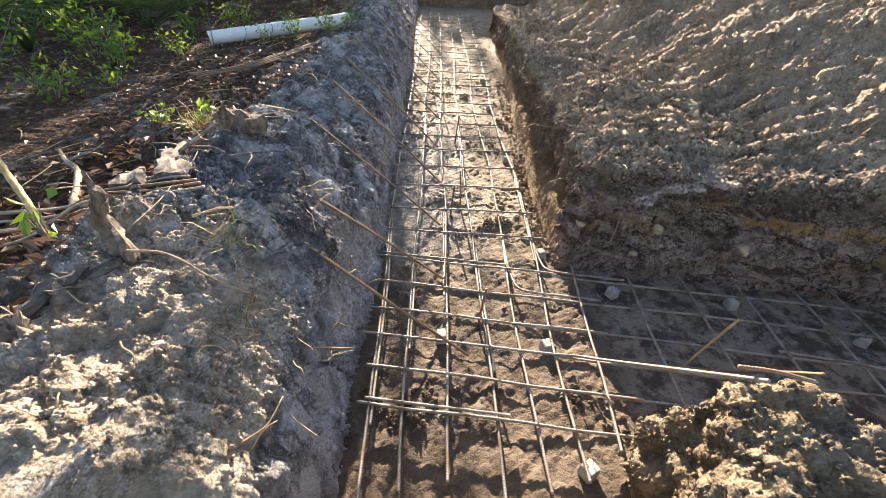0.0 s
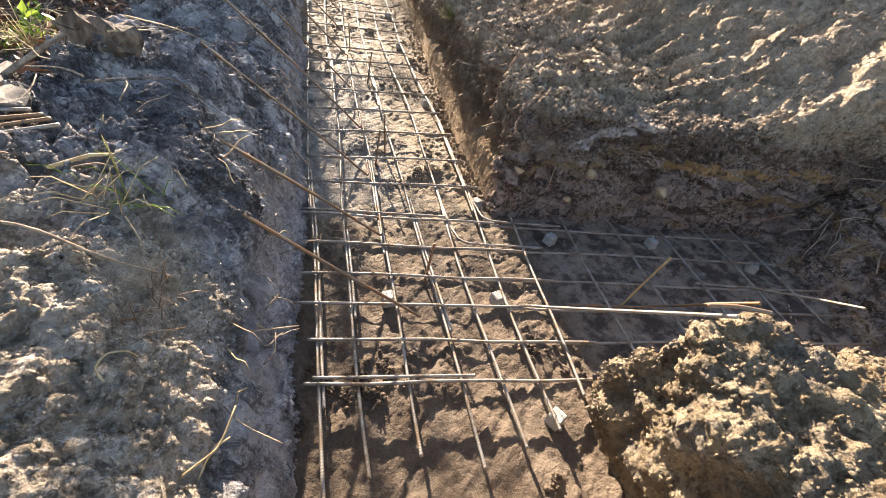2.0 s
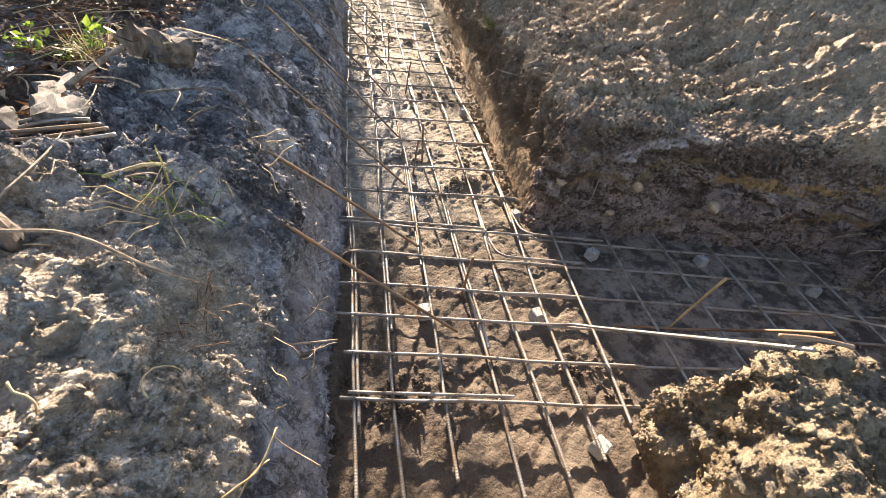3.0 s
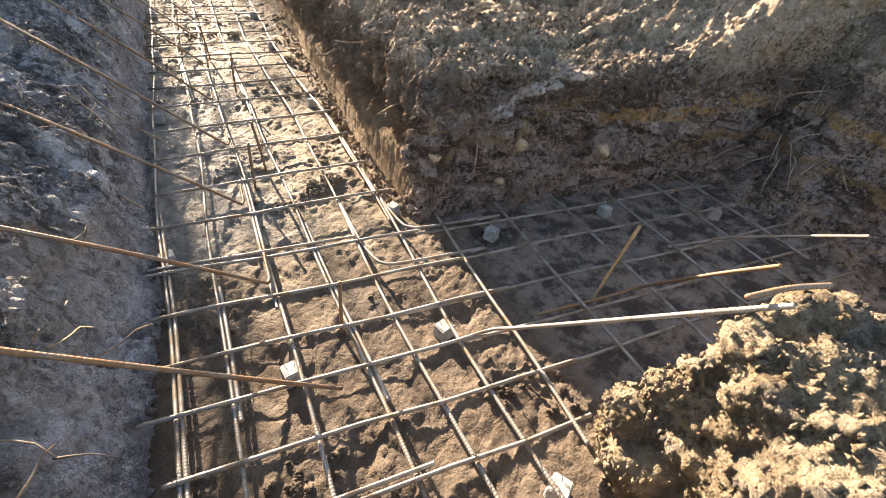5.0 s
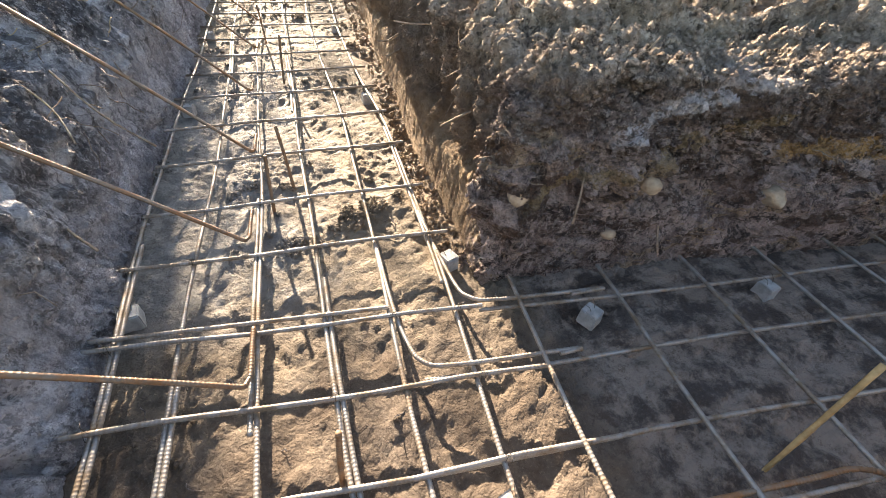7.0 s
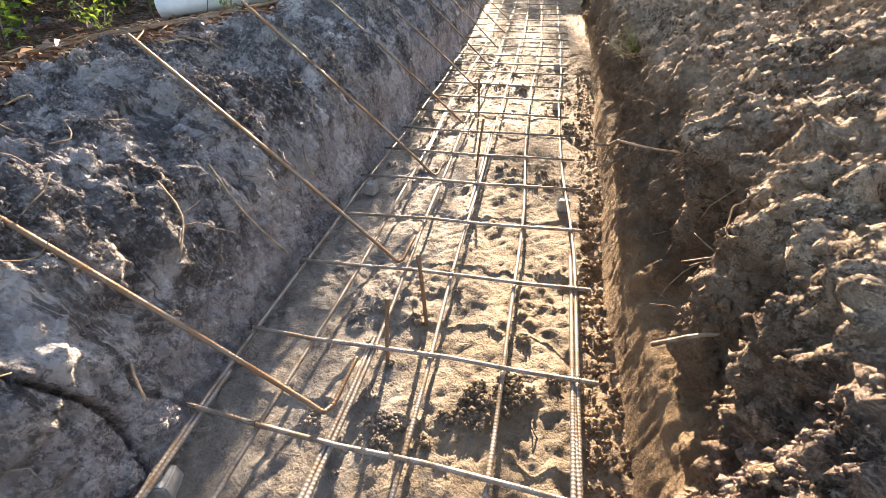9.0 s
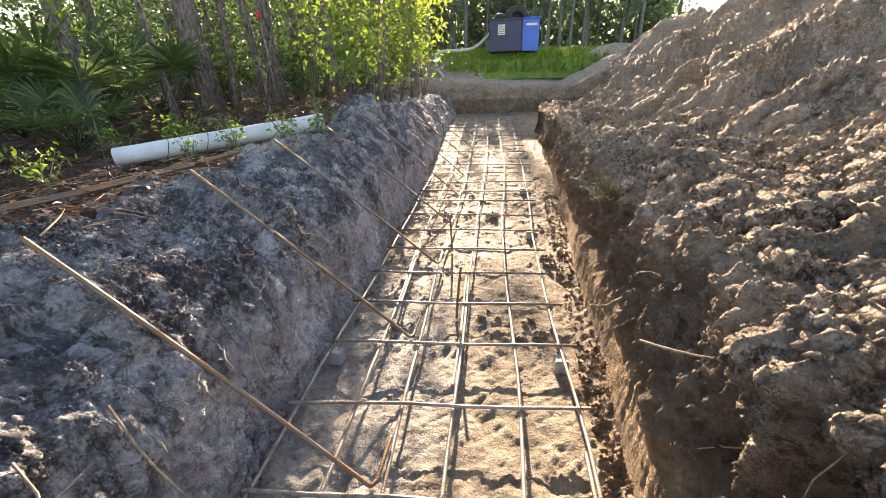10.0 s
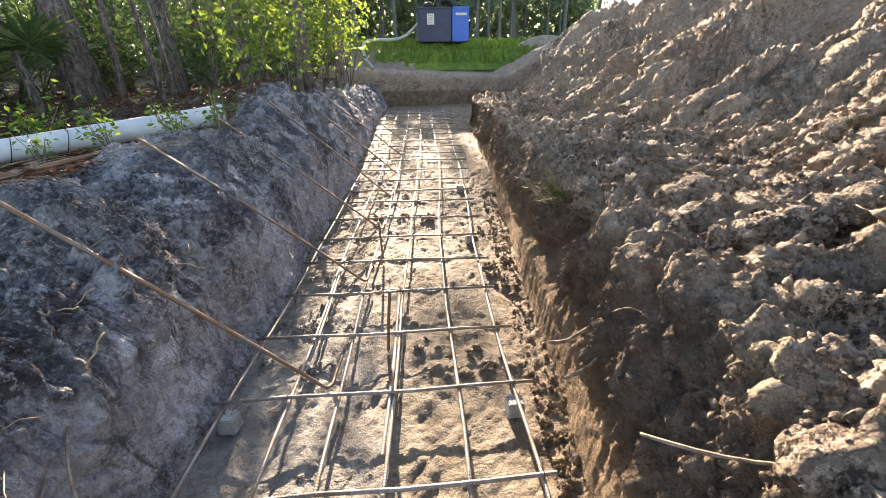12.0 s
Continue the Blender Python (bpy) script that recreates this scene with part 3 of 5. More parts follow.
def right_relief(x, y, z, n):
    flat = smooth(0.25, 0.8, n[..., 2])
    upper = smooth(0.20, 0.38, z)
    face = smooth(2.95, 2.78, y + 0.14 * x)
    side = 1 - face
    grit = lumps(x, y, z, 0.085, 4, 52) - 0.5
    # the lower cut keeps the upright marks of the bucket
    scored = np.abs(vnoise(x * 9, y * 24, z * 1.0, 44)) + 0.6 * np.abs(vnoise(x * 20, y * 55, z * 2.0, 43)) - 0.55
    wall = (1 - upper) * (0.006 * fbm(x, y, z * 0.7, 0.24, 4, 51, 0.6) + 0.009 * scored * side + 0.010 * grit)
    # the upper cut is torn: hollows under the rim and hanging tongues of soil
    tongue = np.abs(vnoise(x * 3, y * 6.0, z * 2.0, 47)) + 0.55 * np.abs(vnoise(x * 6, y * 15, z * 4.0, 48))
    hollow = smooth(0.24, 0.40, z) * smooth(0.86, 0.66, z) * smooth(-0.10, 0.35, fbm(x, y * 1.0, z * 0.6, 0.42, 3, 49))
    deep = np.exp(-((y - 3.45) / 0.30) ** 2 - ((z - 0.55) / 0.20) ** 2)
    wall = wall + upper * (0.06 * fbm(x, y, z * 0.7, 0.26, 5, 55, 0.6) + 0.10 * (tongue - 0.45) + 0.045 * grit + 0.018 * clods(x, y, z, 0.05, 46))
    wall = wall - side * (0.17 * hollow + 0.10 * deep * upper)
    wall = wall + face * (0.06 * fbm(x, y, z * 1.4, 0.42, 4, 57) + 0.050 * (lumps(x, y, z, 0.16, 4, 58) - 0.5) + 0.016 * clods(x, y, z, 0.05, 59) - 0.07 * smooth(0.05, 0.0, np.abs(vnoise(x * 1.8, y * 2, z * 3.2, 45))) * smooth(0, 0.3, vnoise(x * 1.2, y, z * 2, 42)))
    patch = smooth(-0.35, 0.30, fbm(x, y, z, 0.7, 2, 56))
    rim = smooth(1.5, 1.2, x - 0.06 * y + 0.2)
    top = (0.022 + 0.038 * rim) * fbm(x, y, z, 0.20, 5, 53, 0.70) + (0.028 + 0.035 * rim + 0.022 * patch) * grit
    top = top + (0.026 + 0.016 * rim) * clods(x, y, z, 0.052, 60) + 0.018 * clods(x, y, z, 0.027, 62) + 0.045 * rim * (tongue - 0.45)
    top = top + 0.03 * smooth(1.15, 1.6, z) * (lumps(x, y * 1.6, z, 0.22, 4, 63) - 0.5) - 0.02
    return (wall * (1 - flat) + top * flat) * (0.25 + 0.75 * smooth(0.0, 0.15, z))


P_RIGHT = np.concatenate([-steps((0, 0.013), (1.1, 0.02))[::-1], steps((0, 0.011), (1.7, 0.024), (4.6, 0.08), (9, 1))[1:]])
Q_RIGHT = np.concatenate([-steps((0, 0.013), (1.1, 0.02))[::-1], steps((0, 0.011), (3.2, 0.020), (7, 0.06), (R_LEN, 0.05), (R_LEN + 1.1, 1))[1:]])
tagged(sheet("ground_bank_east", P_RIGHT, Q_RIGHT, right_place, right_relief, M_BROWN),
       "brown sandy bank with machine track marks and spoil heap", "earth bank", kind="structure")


def slump_place(x, y):
    """The spoil that has slid into the far end of the side trench."""
    rise = np.clip((x - 3.15 - 0.25 * smooth(1.0, 2.4, y)) / 1.9, -0.2, 2.2)
    z = -0.06 + 1.45 * smooth(0, 0.62, rise) * (0.75 + 0.25 * rise) + 0.14 * fbm(x, y, 0 * x, 0.7, 3, 61)
    return x, y, z


tagged(sheet("ground_slump", steps((2.9, 0.022), (4.6, 0.3), (9, 1)), steps((-3, 0.15), (0.3, 0.022), (3.0, 0.06), (3.4, 1)), slump_place,
             lambda x, y, z, n: 0.08 * fbm(x, y, z, 0.3, 4, 62) + 0.05 * (lumps(x, y, z, 0.14, 4, 63) - 0.5) + 0.07 * np.abs(vnoise(x * 2, y * 7, z * 1.5, 64)), M_BROWN),
       "slumped brown spoil closing the side trench", "earth bank", kind="structure")


def south_place(p, q):
    """The yellowish corner of earth between the two trenches; p runs in from the west face, q in from the north face."""
    k = 0.05
    ix, fx = soft(p, k), np.clip(soft(-p, k) / 0.85, 0, 1.15)
    iy, fy = soft(q, k), np.clip(soft(-q, k) / 0.85, 0, 1.15)
    x = 0.98 + ix - 0.10 * fx + 0.10 * fy
    y = 0.775 - iy + 0.13 * fy - 0.24 * smooth(0.2, 0.65, ix) - 0.1 * ix * smooth(0.4, 1.2, ix)
    top = 0.735 + 0.08 * fbm(x, y, 0 * x, 0.5, 2, 71) + 0.07 * smooth(0.1, 0.4, p) - 0.05 * smooth(0.6, 1.4, p)
    return x, y, top - np.maximum(fx, fy) * (top + 0.05)


P_SOUTH = np.concatenate([-steps((0, 0.011), (1.05, 0.02))[::-1], steps((0, 0.011), (1.4, 0.06), (2.6, 1))[1:]])
Q_SOUTH = np.concatenate([-steps((0, 0.011), (1.05, 0.02))[::-1], steps((0, 0.011), (1.0, 0.08), (4, 1))[1:]])
tagged(sheet("ground_corner", P_SOUTH, Q_SOUTH, south_place,
             lambda x, y, z, n: (0.13 * fbm(x, y, z, 0.34, 5, 72, 0.58) + 0.055 * (lumps(x, y, z, 0.15, 4, 73) - 0.4) + 0.016 * clods(x, y, z, 0.05, 74) - 0.03 * smooth(0.15, 0.5, vnoise(x * 4, y * 4, z * 4, 76))) * (0.3 + 0.7 * smooth(0, 0.2, z)), M_OCHRE, True),
       "crumbling ochre and grey earth corner beside the trench", "earth bank", kind="structure")


def stand_place(x, q):
    k = 0.06
    iy, fy = soft(q, k), np.clip(soft(-q, k) / 0.6, 0, 1.15)
    y = 0.12 - iy + 0.22 * fy
    top = 0.66 + 0.04 * fbm(x, y, 0 * x, 0.6, 2, 81)
    return x, y, top - fy * (top + 0.05)


tagged(sheet("ground_end", steps((-0.85, 0.04), (1.15, 1)), np.concatenate([-steps((0, 0.03), (0.75, 0.03))[::-1], steps((0, 0.05), (1.0, 0.2), (3, 1))[1:]]), stand_place,
             lambda x, y, z, n: 0.03 * fbm(x, y, z, 0.3, 3, 82) + 0.03 * lumps(x, y, z, 0.12, 3, 83), M_OCHRE, True),
       "sloping earth end of the trench", "earth bank", kind="structure")


def far_place(x, q):
    k = 0.05
    iy, fy = soft(q, k), np.clip(soft(-q, k) / 1.1, 0, 1.1)
    y = 16.6 + iy - 0.2 * fy + 0.05 * x
    top = 1.36 - 0.05 * x + 0.06 * fbm(x, y, 0 * x, 1.0, 2, 91)
    top = top + 0.72 * smooth(2.6, 3.5, iy) + 0.28 * smooth(3.3, 5.2, iy) + 0.15 * smooth(5, 20, iy)
    top = np.maximum(top, top - 0.4 + 0.55 * np.clip(x - 2.2, 0, 2.9) * smooth(24, 18, y) + 0.12 * vnoise(x * 0.5, y * 2.0, 0 * x, 94))
    return x, y, top - fy * (top - 0.1)


far = sheet("ground_far_bank", steps((-2.6, 0.06), (4.5, 0.5), (40, 1)), np.concatenate([-steps((0, 0.04), (1.2, 0.05))[::-1], steps((0, 0.05), (4.2, 1))[1:]]), far_place,
            lambda x, y, z, n: (0.05 * fbm(x, y, z, 0.4, 4, 92) + 0.05 * lumps(x, y, z, 0.16, 3, 93)), M_BROWN)
tagged(far, "brown earth bank across the end of the trench", "earth bank", kind="structure")


def field_place(x, y):
    z = 1.36 + 0.72 * smooth(19.0, 19.9, y) + 0.34 * smooth(19.7, 21.5, y) + 0.15 * smooth(20, 35, y) - 0.30 * smooth(19.9, 19.2, y)
    return x, y, z + 0.04 * fbm(x, y, 0 * x, 0.8, 3, 95) + 0.0 * x


tagged(sheet("ground_field", steps((-14, 0.25), (14, 2), (60, 1)), steps((19.4, 0.1), (22.3, 0.5), (60, 1)), field_place,
             lambda x, y, z, n: 0.02 * fbm(x, y, z, 0.2, 2, 96), M_TURF), "sunlit green grass field above the dig", "grass field", kind="structure")


def trench_place(x, y):
    z = floor_z(y) - 0.002 + 0.0 * x
    z = z + 0.03 * smooth(0.75, 1.0, np.abs(x - 0.2)) * smooth(2.6, 3.2, y)
    return x, y, z


def trench_relief(x, y, z, n):
    # trodden sand: soft hollows, crumbs along the sides and in heaps
    tread = lumps(x * 1.0, y * 0.7, z, 0.24, 2, 101)
    side = smooth(0.62, 0.85, np.abs(x - 0.2))
    loose = smooth(-0.05, 0.30, fbm(x, y, z, 0.40, 4, 103) + 0.5 * side - 0.10)
    crumb = clods(x, y, z, 0.040, 102) + 0.25 * clods(x, y, z, 0.085, 105) + 0.5 * clods(x, y, z, 0.022, 106)
    heel = smooth(0.15, 0.5, vnoise(x * 6.5, y * 4.2, z, 107))
    return 0.022 * fbm(x, y, z, 0.5, 4, 104) - 0.014 * smooth(0.55, 0.2, tread) - 0.010 * heel + 0.017 * crumb * loose + 0.010 * (lumps(x, y, z, 0.05, 3, 108) - 0.5)


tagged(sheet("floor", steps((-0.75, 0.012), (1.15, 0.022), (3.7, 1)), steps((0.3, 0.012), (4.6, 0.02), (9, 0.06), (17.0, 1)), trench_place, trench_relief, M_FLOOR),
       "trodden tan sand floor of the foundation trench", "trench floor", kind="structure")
under = Solid().add([(-400, -400, -0.3), (400, -400, -0.3), (400, 400, -0.3), (-400, 400, -0.3)], [(0, 1, 2, 3)])
tagged(part("ground", under, M_TURF), "far level ground round the dig", "ground", kind="structure")
behind = sheet("ground_rear", steps((-45, 1.5), (45, 1)), steps((-60, 1.5), (-2.9, 1)), lambda x, y: (x, y, 0.72 + 0.15 * fbm(x, y, 0 * x, 3.0, 3, 111)),
               lambda x, y, z, n: 0.0 * x, M_BROWN)
tagged(behind, "disturbed brown ground behind the trench", "ground", kind="structure")

# ---- reinforcement ----
BAR_R = 0.0085


def bar_solid(knots, r=BAR_R, ribbed=True, sides=7, rib_to=99.0, bend=0.05):
    """A reinforcing bar along knots: ribs close together near by, plain farther off."""
    path = arc_path(knots, bend)
    pts, rad = [], []
    for a, b in zip(path, path[1:]):
        d = b - a
        if ribbed and a.y < rib_to:
            n = max(1, round(d.length / 0.0125))
            for i in range(n):
                for f, rr in ((0.0, r), (0.55, r), (0.70, r * 1.075), (0.88, r * 1.075)):
                    pts.append(a + d * ((i + f) / n))
                    rad.append(rr)
        else:
            pts.append(a)
            rad.append(r)
    pts.append(path[-1])
    rad.append(r)
    return Solid().tube(pts, rad, sides)


def wander(k, y):
    return 0.012 * math.sin(1.3 * y + 2.1 * k) + 0.006 * math.sin(3.7 * y + k)


def bz(y, up=0.0):
    return float(floor_z(y)) + 0.080 + up


mat_main = thing("rebar_mat", (0.2, 1.0, 0.08), "tied grid of grey-brown ribbed steel bars on concrete spacers", "rebar mat", "reinforcement")
LINES = [(-0.44, -0.46, -0.40), (-0.245, -0.20, -0.15), (0.0, 0.035, 0.12), (0.245, 0.28, 0.40), (0.47, 0.565, 0.68), (0.675, 0.845, 0.98)]


def line_x(k, y):
    a, b, c = LINES[k]
    return float(a + (b - a) * smooth(0.9, 4.2, y) + (c - b) * smooth(5.5, 10.0, y)) + wander(k, y)


inv = mat_main.matrix_world.inverted()


def into(parent, knots):
    m = parent.matrix_world.inverted()
    return [m @ Vector(p) for p in knots]


for k in range(6):
    ys = np.concatenate([np.arange(0.62 + 0.05 * (k % 3), 4.3, 0.25), np.arange(4.4, 14.6, 0.5)])
    part("long_bar", bar_solid([(line_x(k, y), y, bz(y, 0.004 * math.sin(2 * y + k))) for y in ys], rib_to=4.6, bend=0.25).mesh("long_bar", M_BAR), M_BAR, None).parent = mat_main
# lapped second bars lying against the first
for k, a, b, off in ((0, 1.0, 3.1, 0.02), (1, 1.5, 2.45, 0.019), (3, 1.35, 2.75, 0.02), (2, 2.0, 3.4, -0.018), (5, 2.45, 4.1, -0.02), (1, 4.9, 6.4, 0.02), (3, 4.3, 5.6, -0.02)):
    ys = np.arange(a, b, 0.25)
    part("lap_bar", bar_solid([(line_x(k, y) + off, y, bz(y, 0.003)) for y in ys], rib_to=4.6, bend=0.25), M_BAR, mat_main)
CROSS = [(1.12, -0.125, 0.97), (1.375, -0.135, 1.12), (1.85, -0.12, 1.08), (2.13, -0.12, 0.98), (2.43, -0.115, 0.86), (2.83, -0.05, 0.88), (3.20, -0.01, 0.88), (3.665, 0.02, 0.90),
         (4.12, 0.045, 0.90), (4.61, 0.04, 0.93), (5.08, 0.03, 0.92), (5.55, 0.03, 0.90), (6.06, 0.0, 0.93), (6.53, 0.03, 0.95), (7.04, 0.0, 0.97), (7.55, 0.03, 1.0), (7.98, 0, 1.02),
         (8.4, 0.02, 1.05), (8.9, 0, 1.08), (9.4, 0.02, 1.1), (9.85, 0, 1.1), (10.3, 0.02, 1.1), (10.8, 0, 1.1), (11.3, 0.01, 1.1), (11.8, 0, 1.1), (12.3, 0, 1.1), (12.8, 0, 1.1), (13.3, 0, 1.1), (13.8, 0, 1.1)]
for i, (y, slope, end) in enumerate(CROSS):
    x0 = -0.50 - 0.02 * math.sin(5 * i) - (0.05 if 1.5 < y < 2.6 else 0)
    n = 5
    xs = [x0 + (end - x0) * j / n for j in range(n + 1)]
    part("cross_bar", bar_solid([(x, y + slope * (x + 0.45) + 0.006 * math.sin(7 * x + i), bz(y, 2 * BAR_R + 0.003 * math.sin(4 * x + i))) for x in xs], rib_to=4.6, bend=0.2), M_BAR, mat_main)
part("cross_bar", bar_solid([(x, 1.15 - 0.12 * (x + 0.45), bz(1, 2 * BAR_R)) for x in (-0.46, 0.0, 0.33)]), M_BAR, mat_main)
part("cross_bar", bar_solid([(x, 2.475 - 0.115 * (x + 0.45), bz(1, 2 * BAR_R)) for x in (-0.52, 0.2, 0.5)]), M_BAR, mat_main)
# corner bars turning into the side trench
for x0, y0, y1, x1 in ((0.80, 3.35, 2.29, 1.25), (0.53, 2.75, 2.05, 1.05)):
    k = [(x0, y0, bz(1)), (x0 - 0.01, (y0 + y1) / 2, bz(1)), (x0, y1 + 0.16, bz(1)), (x0 + 0.03, y1 + 0.05, bz(1, 0.01)), (x0 + 0.14, y1, bz(1, 0.017)), (x0 + 0.6, y1 - 0.06, bz(1, 0.017)), (x1, y1 - 0.12 * (x1 - x0), bz(1, 0.017))]
    part("corner_bar", bar_solid(k, bend=0.03), M_BAR, mat_main)
# wire ties, where bars cross
tie = Solid()
for w in (0, 1):
    s = 1 if w else -1
    tie.tube([(-0.012 * s, -0.012, -0.009), (-0.006 * s, -0.006, 0.019), (0.006 * s, 0.006, 0.027), (0.012 * s, 0.012, 0.0), (0.011 * s, 0.010, -0.010)], 0.0011, 4)
tie.tube([(0.0, 0.0, 0.026), (0.010, 0.004, 0.036), (0.022, 0.002, 0.042)], 0.0016, 4)
tie_mesh = tie.mesh("tie_wire", M_WIRE)
for i, (y, slope, end) in enumerate(CROSS[:14]):
    for k in range(6):
        if (i * 5 + k * 3) % 4 == 0 or k in (0, 5):
            x = line_x(k, y)
            o = part("tie_wire", tie_mesh, M_WIRE, mat_main)
            o.matrix_local = Matrix.Translation((x, y + slope * (x + 0.45), bz(y, BAR_R))) @ pose(0, 0, 0, 0, 0, 37 * (i + k))
for o in mat_main.children:
    o.matrix_parent_inverse = inv

mat_side = thing("rebar_mat", (2.0, 1.7, 0.08), "tied steel bar grid lying in the shaded side trench", "rebar mat", "reinforcement")
for i, (x, lo) in enumerate(((1.02, 0.86), (1.45, 0.95), (1.89, 0.95), (2.32, 0.95), (2.77, 1.0), (3.09, 1.1))):
    part("cross_bar", bar_solid([(x - 0.10 * (2.30 - y) + 0.005 * math.sin(6 * y + i), y, bz(0, 2 * BAR_R + 0.004)) for y in (lo, 1.3, 1.7, 2.1, 2.40 - 0.1 * (x - 1))]), M_BAR, mat_side)
for i, (y, x0, x1) in enumerate(((2.262, 0.85, 3.25), (1.99, 0.55, 3.3), (1.69, 0.45, 3.3), (1.445, 0.70, 3.3), (1.205, 0.95, 3.2))):
    part("long_bar", bar_solid([(x, y - 0.125 * (x - 0.9) + 0.008 * math.sin(3 * x + 2 * i), bz(0, 0.003 * math.sin(5 * x))) for x in np.linspace(x0, x1, 8)]), M_BAR, mat_side)
inv2 = mat_side.matrix_world.inverted()
for o in mat_side.children:
    o.matrix_parent_inverse = inv2

# ---- loose and leaning bars ----
def loose_bar(name, knots, material, label, group="", ribbed=True, r=BAR_R):
    ob = part(name, bar_solid(knots, r, ribbed, bend=0.04), material)
    return tagged(ob, label, "steel bar", group)


# hooked starter bars: foot tied to the grid, top resting on the grey bank
DOWELS = [(0.0, 2.15, -0.98, 1.97, 0.98), (-0.01, 2.885, -0.98, 2.86, 0.97), (0.01, 3.70, -0.98, 3.72, 1.03), (-0.01, 4.65, -1.02, 4.58, 1.06), (0.03, 5.685, -1.05, 5.53, 1.08),
          (0.05, 6.70, -1.05, 6.55, 1.06), (0.07, 7.70, -1.10, 7.60, 1.18), (0.08, 8.7, -1.05, 8.6, 1.15), (0.1, 9.7, -1.0, 9.6, 1.12), (0.1, 10.7, -1.0, 10.6, 1.12)]
for i, (x, y, x1, y1, z1) in enumerate(DOWELS):
    z = bz(y, 0.03)
    d = Vector((x1 - x, y1 - y, z1 - z))
    k = [(x + 0.012, y + 0.24, z), (x + 0.006, y + 0.13, z), (x + 0.002, y + 0.035, z), Vector((x, y, z)) + d * 0.012, Vector((x, y, z)) + d * 0.06]
    k += [Vector((x, y, z)) + d * f + Vector((0, 0, 0.012 * math.sin(math.pi * f))) for f in (0.28, 0.54, 0.80, 1.05)]
    loose_bar("starter_bar", k, M_RUST, "rusty hooked starter bar leaning on the grey bank", "starter bars", y < 5)
loose_bar("starter_bar", [(0.14, 1.50, 0.045), (-0.37, 1.515, 0.485), (-0.88, 1.53, 0.94)], M_RUST, "straight rusty bar leaning from grid to bank", "starter bars")
# upright stubs tied to the grid
for x, y, h, lx in ((0.235, 1.80, 0.24, 0.02), (0.20, 3.42, 0.30, -0.03), (0.09, 3.20, 0.26, 0.02), (0.22, 5.05, 0.3, 0.03), (0.1, 6.2, 0.28, -0.02)):
    loose_bar("stub_bar", [(x, y, bz(y, -0.07)), (x + lx * 0.5, y + 0.01, bz(y, h * 0.5)), (x + lx, y + 0.02, bz(y, h))], M_RUST, "short upright steel stub beside the grid", "stub bars")
# bars that rise out of the grid on to the ochre corner
loose_bar("bent_bar", [(-0.55, 1.625, bz(0, 0.02)), (0.0, 1.56, bz(0, 0.02)), (0.6, 1.485, bz(0, 0.02)), (0.78, 1.475, bz(0, 0.015)), (0.855, 1.45, 0.115), (0.88, 1.38, 0.185), (0.97, 1.13, 0.45), (1.08, 0.83, 0.77), (1.12, 0.72, 0.885)], M_BAR,
          "grey steel bar bent up from the grid on to earth")
loose_bar("bent_bar", [(1.1, 1.45, bz(0, 0.02)), (1.55, 1.39, bz(0, 0.02)), (1.70, 1.365, 0.12), (1.72, 1.28, 0.22), (1.66, 1.08, 0.48), (1.6, 0.90, 0.70)], M_RUST,
          "rusty steel bar bent up from the side grid")
loose_bar("bent_bar", [(2.2, 1.55, bz(0, 0.02)), (2.45, 1.50, 0.10), (2.55, 1.42, 0.16), (2.58, 1.15, 0.36), (2.55, 0.90, 0.55)], M_BAR, "steel bar bent up over the side trench")
loose_bar("loose_bar", [(1.06, 0.80, 0.865), (1.17, 0.765, 0.885), (1.30, 0.72, 0.885)], M_RUST, "short rusty bar lying on the ochre earth")
# bundle of spare bars on the forest side
def ground_at(x, y):
    return float(left_top(np.array([[float(x)]]), np.array([[float(y)]]))[0, 0])


def drape(knots, lift=0.03):
    """Lay knots (x, y) on the forest-side ground."""
    return [(x, y, ground_at(x, y) + lift) for x, y in knots]


for i in range(7):
    o = 0.028 * i
    loose_bar("spare_bar", drape([(-1.20 - 0.03 * i, 1.55 + o), (-1.45, 1.50 + o * 1.3), (-1.7, 1.45 + o * 1.5), (-2.0, 1.38 + o * 1.9), (-2.4, 1.29 + o * 2.2), (-3.2, 1.07 + o * 2.6)], 0.035 + 0.012 * (i % 3)), M_RUST if i in (1, 2) else M_BAR,
              "spare steel bar lying on the forest edge", "spare bars", True, 0.007)
for i in range(5):
    o = 0.045 * i
    loose_bar("spare_bar", drape([(-1.62 - o, 6.1 - 0.05 * i), (-1.85 - o, 5.45), (-2.05 - o * 1.2, 4.95), (-2.3 - o * 1.5, 4.75), (-2.7 - o, 4.62 + o)], 0.05 + 0.01 * (i % 3)), M_RUST,
              "rusty bent spare bar lying on leaf litter", "spare bars", False)

